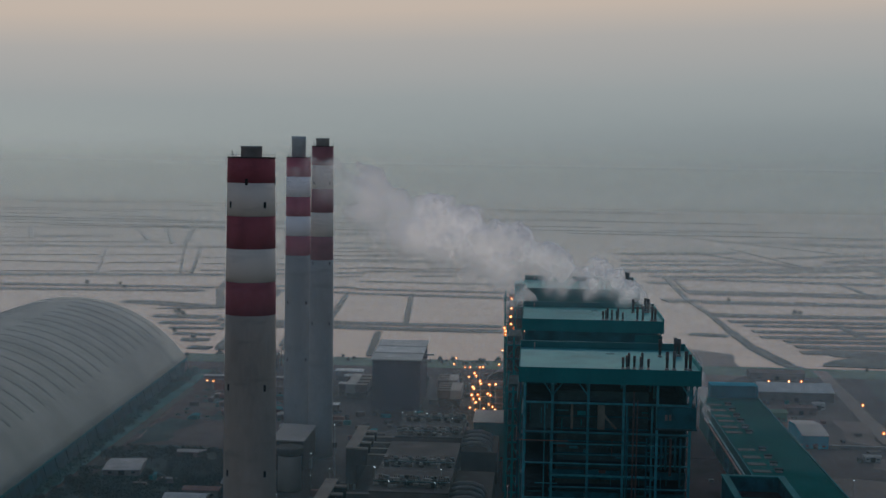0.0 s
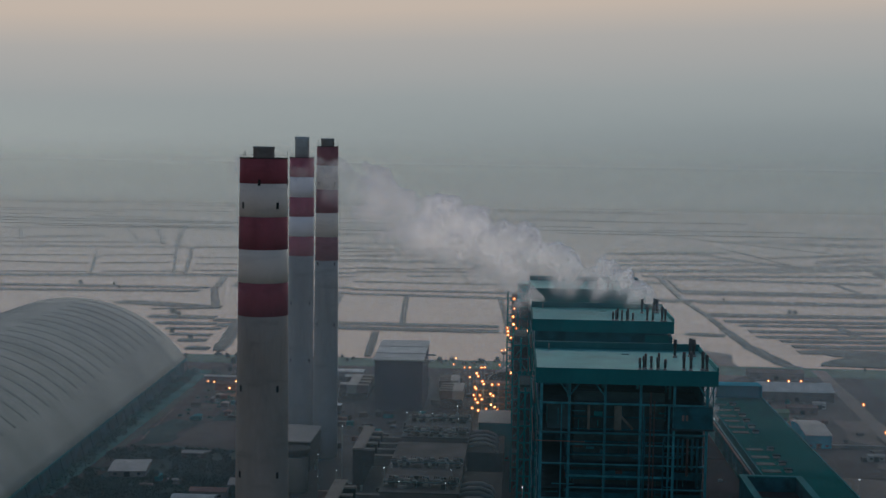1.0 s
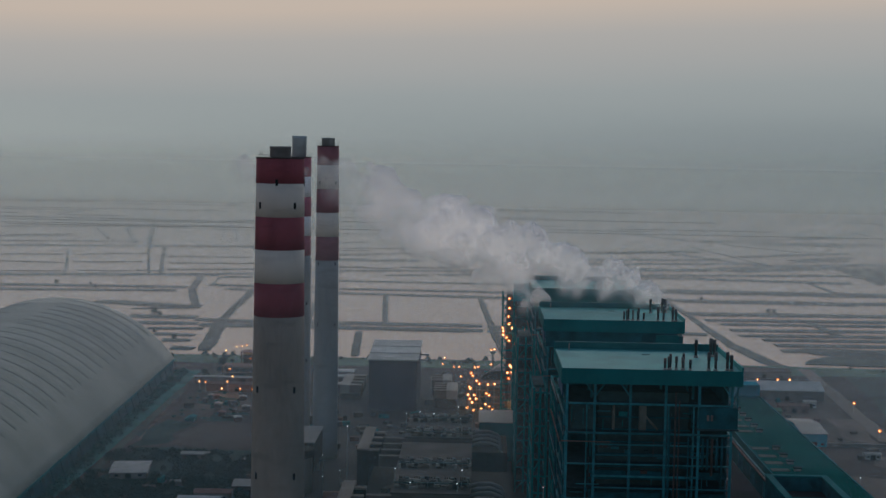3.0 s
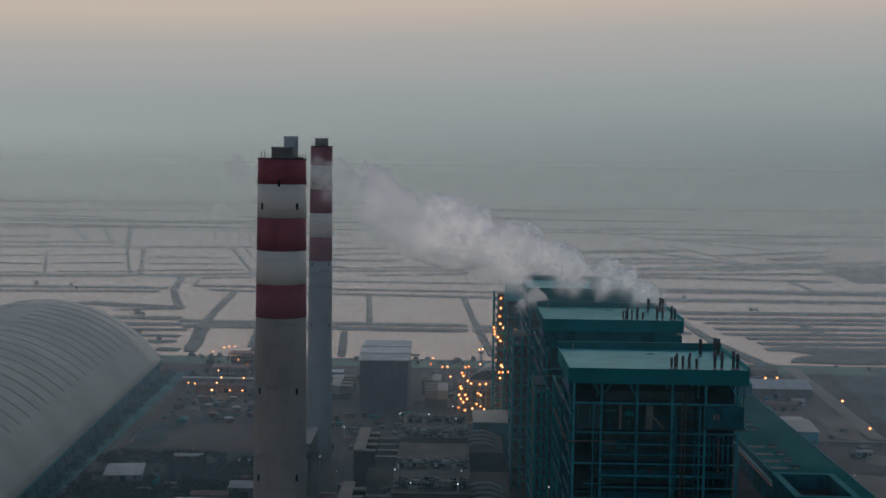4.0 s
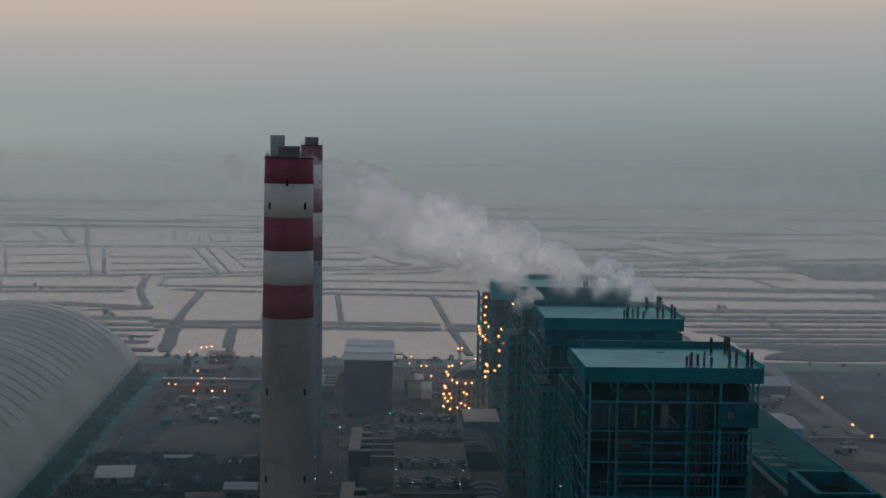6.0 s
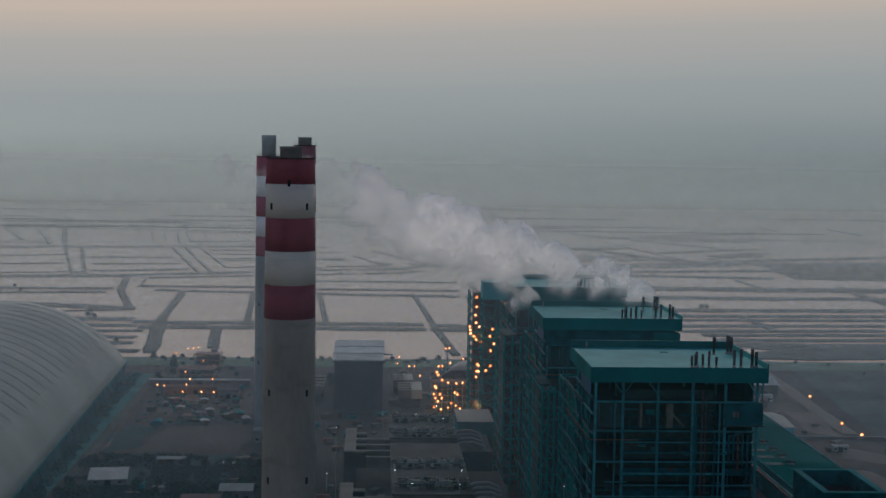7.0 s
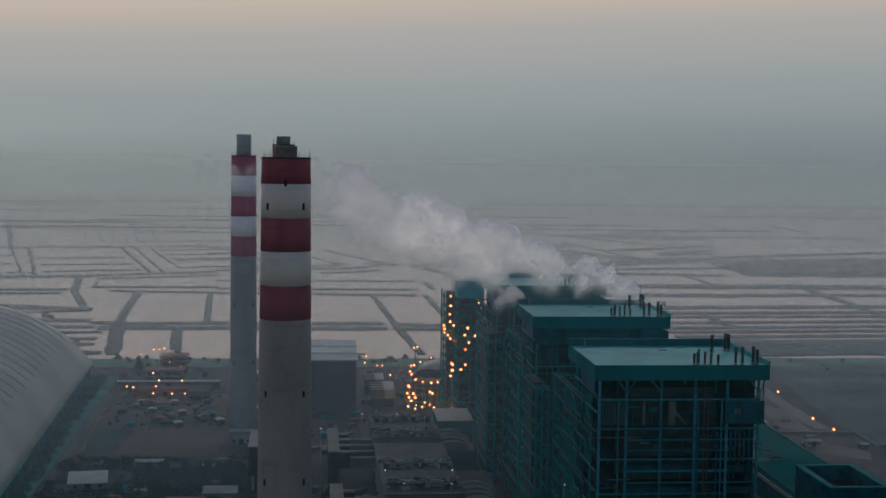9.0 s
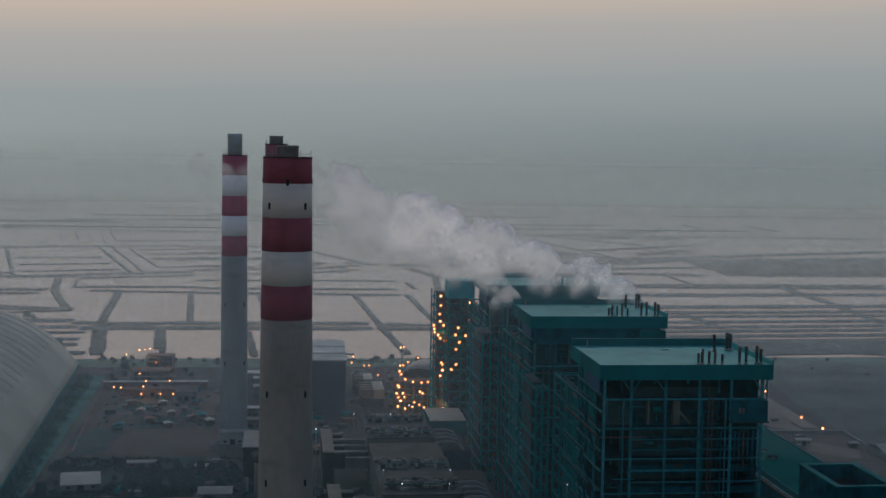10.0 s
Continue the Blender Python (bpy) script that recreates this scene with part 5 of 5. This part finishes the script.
def lamp(x, y, z, glow, label, r=0.42, foot=0.0):
    ob = thing("flood_lamp", x, y, foot, label, "lamp", "yard lamps")
    hh = z - foot
    if glow is COLD:
        r *= 0.72
    part("pole", tube(bmesh.new(), [(0.14, 0), (0.09, hh)], 8), STEEL, ob)
    part("arm", beam(bmesh.new(), (0, 0.05, hh), (0, -0.75, hh + 0.15), 0.12), STEEL, ob)
    head = part("housing", cuboid(-0.5, 0.5, -1.1, -0.5, hh + 0.3, hh + 0.5), STEEL, ob)
    bm = bmesh.new()
    bmesh.ops.create_icosphere(bm, subdivisions=1, radius=r, matrix=Matrix.Translation((0, -0.8, hh)))
    part("bulb", bm, glow, head, "glowing lamp")
    # Added shell: the bulb's bloom given a shape of its own.
    if glow is ORANGE:
        bm = bmesh.new()
        bmesh.ops.create_icosphere(bm, subdivisions=2, radius=r * 2.6, matrix=Matrix.Translation((0, -0.8, hh)))
        part("globe", bm, HALO, head, "added orange shell imitating the lamp's bloom")
    return ob


for x, y, z, watts in ((-24, 893, 9, 2800), (-5, 879, 55, 900), (4, 855, 54, 600), (-22, 865, 20, 3500), (-2, 884, 6, 3500), (-200, 940, 8, 1800), (-206, 1060, 12, 900), (198, 1018, 6, 2000)):
    glow_data = bpy.data.lights.new("sodium_light", "POINT")
    glow_data.energy, glow_data.color, glow_data.shadow_soft_size = watts, (1.0, 0.5, 0.15), 0.5
    new("sodium_light", glow_data).location = (x, y, z)
SODIUM = "tall pole lamp with glowing orange sodium bulb"
for x, z in ((-5.4, 78.8), (-5.3, 72.5), (-5.9, 67.0), (-5.5, 62.2), (-3.2, 59.6), (-9.1, 57.4), (-9.1, 55.2), (-6.8, 53.3), (-5.3, 51.1), (-2.3, 49.6), (-9.6, 59.6)):
    lamp(x, 881.4, z, ORANGE, "glowing orange sodium lamp on the tower framework", 0.40, z - 1.4)
for x, z in ((3.3, 61.2), (1.6, 56.7), (8.1, 56.2), (4.2, 51.9), (2.1, 47.5), (2.2, 37.8), (-0.6, 34.7), (10.8, 66.1), (10.2, 77.3), (-6.4, 34.2)):
    lamp(x, 857.5, z, ORANGE, "glowing orange sodium lamp on the stair tower", 0.40, z - 1.4)
for x, y, z in ((-0.9, 1071, 8.6), (-15.3, 1000, 16.5), (-27.1, 930, 25.4), (-24.8, 930, 25.7), (-51.5, 1085, 7.5), (-53, 1080, 3.2), (-43.7, 1068, 3.0), (-39.7, 1068, 3.0), (-37.3, 1000, 6.9), (-14.6, 1074, 16.3), (-11.9, 1074, 16.8)):
    lamp(x, y, z, ORANGE, SODIUM, 0.38)
for x, z in ((-29.5, 25.6), (-28.4, 23.7), (-25.7, 20.3), (-30.5, 16.1), (-29.8, 15.0), (-31.2, 10.8), (-27.1, 10.8), (-30.1, 8.1), (-25.9, 8.1), (-28.5, 5.8)):
    lamp(x, 905, z, ORANGE, SODIUM, 0.42)
for x, z in ((-23.9, 24.9), (-18.4, 24.5), (-14.4, 24.8), (-17.6, 17.5), (-19.4, 18.6)):
    lamp(x, 868, z, ORANGE, SODIUM, 0.38)
for x, y in ((-31.6, 889.6), (-27.5, 881.7), (-22.5, 887.3), (-17.0, 894.9), (-19.6, 903.0), (-14.9, 885.1), (-4.8, 906.5), (-2.5, 886.7), (0.9, 876.9), (10.2, 874.7)):
    lamp(x, y, 5.0, ORANGE, SODIUM, 0.38)
for x, z in ((-4.4, 35.2), (-3.6, 34.1), (-3.2, 30.4), (-5.0, 26.7)):
    lamp(x, 880.5, z, ORANGE, SODIUM, 0.40)
for x, y in ((-229.7, 1095), (-212.6, 1095), (-207.4, 1086.5), (-202.4, 1075), (-203.2, 1056), (-192.3, 1032), (-209.7, 1004), (-202.1, 973), (-186.1, 973), (-221.4, 949), (-216.5, 947), (-201.8, 951), (-200.4, 923), (-187.8, 922.6), (-179.3, 922)):
    lamp(x, y, 8.0, ORANGE, SODIUM, 0.34)
for x, z in ((-217.5, 14.5), (-213.3, 14.9), (-209.2, 15.6)):
    lamp(x, 1075, z, ORANGE, SODIUM, 0.34)
for x, y in ((184.9, 1020), (200.3, 1022.4), (209.7, 1024), (233.0, 932), (223.5, 839), (224, 805)):
    lamp(x, y, 6.0, ORANGE, SODIUM, 0.44)
for x, y, z in ((-61.7, 602.9, 31.8), (-31.7, 603.8, 31.4), (-54.2, 591.7, 28.5), (-33.5, 590.5, 28.5), (-48.5, 735, 31.0), (-34, 728, 30), (-36, 763, 30)):
    lamp(x, y, z, COLD, "slim pole lamp with small cold white light", 0.24, 24.6)
for x, y, z in ((-113, 640, 8), (-95, 690, 9), (-104, 600, 8), (-0.4, 500, 50.6), (175, 706, 8), (-4, 642, 8), (-102, 672.6, 21), (-102, 672.6, 10), (-90, 672.6, 36), (-58, 775, 24), (-66, 780, 22)):
    lamp(x, y, z, COLD, "slim pole lamp with small cold white light", 0.22)

# lamp mast by the pond
mast = thing("lamp_mast", -13.2, 1074.5, 0, "tall lamp mast with small round platform by the pond", "mast")
part("pole", tube(bmesh.new(), [(0.8, 0), (0.6, 13)], 12), STEEL, mast)
part("platform", tube(bmesh.new(), [(1.2, 13), (2.6, 14.2), (2.6, 15.0)], 16), STEEL, mast)


# ---- trees ----
def tree(x, y, h, seed, label="small dusty green tree with uneven crown"):
    r = random.Random(seed)
    ob = thing("tree", x, y, 0, label, "tree", "trees in the yard")
    bm = bmesh.new()
    tube(bm, [(h * 0.035, 0), (h * 0.025, h * 0.35), (h * 0.012, h * 0.7)], 7)
    for k in range(5):
        a = r.uniform(0, 6.28)
        beam(bm, (0, 0, h * (0.3 + 0.07 * k)), (math.cos(a) * h * 0.26, math.sin(a) * h * 0.26, h * (0.5 + 0.08 * k)), h * 0.015)
    part("trunk", bm, BARK, ob)
    verts, faces = [], []
    for k in range(700):
        a, e = r.uniform(0, 6.28), r.uniform(-1.0, 1.5)
        rad = h * r.uniform(0.2, 0.46) * (1 + 0.3 * math.sin(3 * a + seed))
        c = Vector((rad * math.cos(a) * math.cos(e), rad * math.sin(a) * math.cos(e), h * 0.55 + rad * 0.85 * math.sin(e)))
        n = Vector((r.gauss(0, 1), r.gauss(0, 1), r.gauss(0.6, 1))).normalized()
        u = n.cross(Vector((0.3, 0.8, 0.2))).normalized() * h * r.uniform(0.035, 0.075)
        w = n.cross(u).normalized() * h * r.uniform(0.03, 0.06)
        i = len(verts)
        verts += [c - u, c - w, c + u, c + w]
        faces.append((i, i + 1, i + 2, i + 3))
    me = bpy.data.meshes.new("crown")
    me.from_pydata(verts, [], faces)
    me.materials.append(LEAF)
    crown = new("crown", me)
    crown.parent = ob
    return ob


kinds = [tree(-186.0 - 9 * k, 640.0 + 3 * k, 8.0 + k, k + 3) for k in range(4)]
r = random.Random(11)
for k in range(185):
    x, y = r.uniform(-228, -122), r.uniform(600, 745)
    if abs(x + 209) < 14 and abs(y - 690) < 42 or abs(x + 158) < 12 and abs(y - 645) < 16 or abs(x + 139) < 10 and abs(y - 676) < 9 or abs(x + 182) < 10 and abs(y - 746) < 6 or x > -128 and y > 670:
        continue
    copy_thing(kinds[k % 4], pose(x, y, 0, 0, 0, r.uniform(0, 360)) @ Matrix.Scale(r.uniform(0.35, 0.75), 4))
for k in range(60):
    x, y = r.uniform(-300, 30), r.uniform(1090, 1118)
    copy_thing(kinds[k % 4], pose(x, y, 0.1, 0, 0, r.uniform(0, 360)) @ Matrix.Scale(r.uniform(0.2, 0.5), 4))
for k in range(26):
    x, y = r.uniform(-240, -150), r.uniform(1000, 1085)
    copy_thing(kinds[k % 4], pose(x, y, 0, 0, 0, r.uniform(0, 360)) @ Matrix.Scale(r.uniform(0.3, 0.6), 4))
for k in range(24):
    copy_thing(kinds[k % 4], pose(r.uniform(268, 620), r.uniform(1020, 1122), -0.3, 0, 0, r.uniform(0, 360)) @ Matrix.Scale(r.uniform(0.2, 0.42), 4))
for k in range(14):
    copy_thing(kinds[k % 4], pose(r.uniform(-120, -66), r.uniform(965, 1010), 0, 0, 0, r.uniform(0, 360)) @ Matrix.Scale(0.7, 4))
for x, y, size in ((-362, 1402, 0.9), (-356, 1400, 0.7), (-555, 1690, 0.6), (-512, 1690, 0.6), (-494, 1650, 0.5), (246, 1655, 0.5), (-330, 1270, 0.5), (-303, 1232, 0.5), (300, 1530, 0.8), (306, 1528, 0.6)):
    copy_thing(kinds[int(abs(x)) % 4], pose(x, y, -4.4) @ Matrix.Scale(size, 4))


# ---- shrubs and weeds ----
def undergrowth(label, seed, spots, leaf):
    """Low leafy clumps over open ground, too many to tell apart."""
    r = random.Random(seed)
    verts, faces = [], []
    for x, y, wide, high in spots:
        for k in range(46):
            a, q = r.uniform(0, 6.28), wide * math.sqrt(r.random())
            c = Vector((x + q * math.cos(a), y + q * math.sin(a), high * (0.08 + 0.9 * r.random() * (1.1 - q / wide))))
            n = Vector((r.gauss(0, 1), r.gauss(0, 1), r.gauss(0.9, 1))).normalized()
            u = n.cross(Vector((0.3, 0.8, 0.2))).normalized() * r.uniform(0.25, 0.7)
            w = n.cross(u).normalized() * r.uniform(0.2, 0.55)
            i = len(verts)
            verts += [c - u, c - w, c + u, c + w]
            faces.append((i, i + 1, i + 2, i + 3))
    me = bpy.data.meshes.new("shrubs")
    me.from_pydata(verts, [], faces)
    me.materials.append(leaf)
    return tagged(new("shrubs", me), label, "shrubs", "", "stuff")


CLEAR = ((-209, 711, 13, 17), (-158, 642, 13, 9), (-155, 662, 12, 7), (-139, 676, 11, 10), (-182, 748, 10, 6), (-149, 740, 6, 5), (-178, 687, 6, 4), (-104.9, 536.6, 16, 16))
r = random.Random(77)
spots = []
while len(spots) < 900:
    x, y = r.uniform(-230, -124), r.uniform(596, 768)
    if noise.noise(Vector((x, y, 3.0)) * 0.035) > 0.16 or any(abs(x - cx) < w and abs(y - cy) < d for cx, cy, w, d in CLEAR):
        continue
    spots.append((x, y, r.uniform(1.0, 3.2), r.uniform(0.8, 2.6)))
undergrowth("dark leafy shrubs and weeds between the yard huts", 5, spots, LEAF)
spots = [(-241 - (y - 700) * 0.035 + r.uniform(-5, 5), y, r.uniform(1.5, 3.5), r.uniform(1.5, 4.0)) for y in (560 + 480 * r.random() for _ in range(420))]
spots += [(r.uniform(-224, -150), r.uniform(850, 1000), r.uniform(0.8, 2.4), r.uniform(0.6, 1.8)) for _ in range(70)]
undergrowth("bluish green shrubs along the coal dome and service yard", 6, spots, WEEDS)


# ---- steam ----
def ball(div=2):
    bm = bmesh.new()
    bmesh.ops.create_icosphere(bm, subdivisions=div, radius=1.0)
    co = np.array([v.co[:] for v in bm.verts])
    bm.verts.index_update()
    tri = np.array([[v.index for v in f.verts] for f in bm.faces])
    bm.free()
    return co, tri


def puffs(spine, count, seed, wide=0.35, size=(0.45, 0.75), lobes=7, curls=4):
    """Large puffs strung along a drifting line, each with lobes, each lobe with smaller curls."""
    r = random.Random(seed)
    out = []

    def bud(c, rad, n, level):
        for _ in range(n):
            d = Vector((r.gauss(0, 1), r.gauss(0, 1), r.gauss(0.25, 1))).normalized()
            q = rad * r.uniform(0.38, 0.6)
            p = c + d * rad * r.uniform(0.75, 0.95)
            out.append((p, q))
            if level:
                bud(p, q, curls, level - 1)

    for k in range(count):
        u = (k + r.random()) / count * (len(spine) - 1)
        i = min(int(u), len(spine) - 2)
        c = Vector(spine[i][:3]).lerp(Vector(spine[i + 1][:3]), u - i)
        rr = spine[i][3] + (spine[i + 1][3] - spine[i][3]) * (u - i)
        c += Vector((r.gauss(0, wide), r.gauss(0, wide), r.gauss(0, wide))) * rr
        q = rr * r.uniform(*size)
        out.append((c, q))
        bud(c, q, lobes, 1 if curls else 0)
    return out


def plume(name, balls, layers, label, voxel, curl):
    """Steam as nested soft layers: thin outside, denser towards the core."""
    ob = thing(name, 0, 0, 0, label, "steam")
    tagged(ob, kind="stuff")
    co, tri = ball()
    for k, (grow, mat) in enumerate(layers):
        keep = [(c, q + grow * min(1.0, q / 4.0)) for c, q in balls]
        keep = [(c, q) for c, q in keep if q > 0.4]
        verts = np.concatenate([co * q + np.array(c[:]) + np.array((0.15 * k, 0, 0.5 * k)) for c, q in keep])
        faces = np.concatenate([tri + len(co) * n for n in range(len(keep))])
        me = bpy.data.meshes.new("billow")
        me.from_pydata(verts.tolist(), [], faces.tolist())
        me.materials.append(mat)
        layer = new("billow", me)
        layer.parent = ob
        fused = layer.modifiers.new("fused", "REMESH")
        fused.mode, fused.voxel_size, fused.use_smooth_shade = "VOXEL", voxel, True
        soft = layer.modifiers.new("softened", "SMOOTH")
        soft.factor, soft.iterations = 0.5, 10
        for scale, depth in ((9.0, 1.0),):
            clouds = bpy.data.textures.new("billows", "CLOUDS")
            clouds.noise_basis = "IMPROVED_PERLIN"
            clouds.noise_scale, clouds.noise_depth = scale * (1 + 0.04 * k), 2
            bent = layer.modifiers.new("billows", "DISPLACE")
            bent.texture, bent.strength, bent.mid_level, bent.texture_coords = clouds, curl * depth, 0.5, "GLOBAL"
        layer.visible_shadow = k < 1
    return ob


def steam(name, alpha, low=0.4, scale=0.03):
    return misty(name, (0.86, 0.86, 0.87), alpha, scale, 0.3, alpha * low, None, 0.52)


SOFT = [steam("steam_veil", a, low) for a, low in ((0.05, 0.2), (0.07, 0.3), (0.09, 0.4), (0.12, 0.5), (0.16, 0.5), (0.22, 0.5), (0.32, 0.5), (0.6, 0.6))]
FAINT = [misty("faint_steam_veil", (0.9, 0.9, 0.91), a, 0.03, 0.17, 0.0) for a in (0.04, 0.05, 0.06, 0.075, 0.09, 0.10, 0.12)]
plume("steam_plume", puffs(((62, 636, 101.5, 1.6), (58, 640, 105, 4.0), (51, 645, 109, 6.2), (40, 655, 113.5, 8.2), (22, 664, 116, 11), (2, 670, 117.5, 12.5), (-18, 675, 125, 14), (-38, 680, 133, 14), (-56, 684, 138, 11)), 56, 5),
      [(1.5 - 0.62 * k, m) for k, m in enumerate(SOFT)], "dense white steam billowing from the boiler roof", 0.8, 1.9)
plume("steam_cloud", puffs(((-22, 675, 126, 11), (-40, 680, 133, 12.5), (-58, 684, 139, 12.5), (-71, 687, 148, 10), (-77, 688, 155, 8), (-80, 689, 161, 5)), 32, 8, 0.45, (0.4, 0.7), 6, 3),
      [(1.8 - 0.7 * k, m) for k, m in enumerate(SOFT[:7])], "loose white steam at the end of the plume", 1.0, 2.0)
plume("steam_drift", puffs(((2, 668, 101, 3.5), (0, 668, 105, 6.5), (-5, 669, 110, 8), (-12, 670, 114, 8), (-24, 674, 117, 9), (-44, 678, 124, 9), (-62, 682, 130, 8)), 30, 12, 0.5, (0.35, 0.6), 5, 2),
      [(1.4 - 0.7 * k, m) for k, m in enumerate(SOFT[:6])], "thin white steam drifting low behind the boiler roofs", 1.0, 2.6)
plume("steam_wisp", puffs(((-40, 680, 126, 9), (-60, 684, 136, 12), (-76, 687, 148, 12), (-90, 690, 155, 10), (-104, 692, 160, 8), (-126, 696, 160, 8), (-155, 700, 157, 8)), 26, 9, 0.42, (0.4, 0.7), 6, 2),
      [(2.6 - 0.8 * k, m) for k, m in enumerate(FAINT)], "thin white steam wisps drifting past the chimneys", 1.2, 3.0)
plume("steam_wisp", puffs(((91, 640, 48, 1.4), (88.5, 640, 56, 2.8), (86.5, 640, 66, 4.2), (84.5, 640, 77, 5.6)), 15, 4, 0.3, (0.5, 0.75), 5, 2),
      [(1.0 - 0.4 * k, m) for k, m in enumerate(SOFT[:5])], "small thin white steam puff between boiler and turbine hall", 0.5, 0.8)
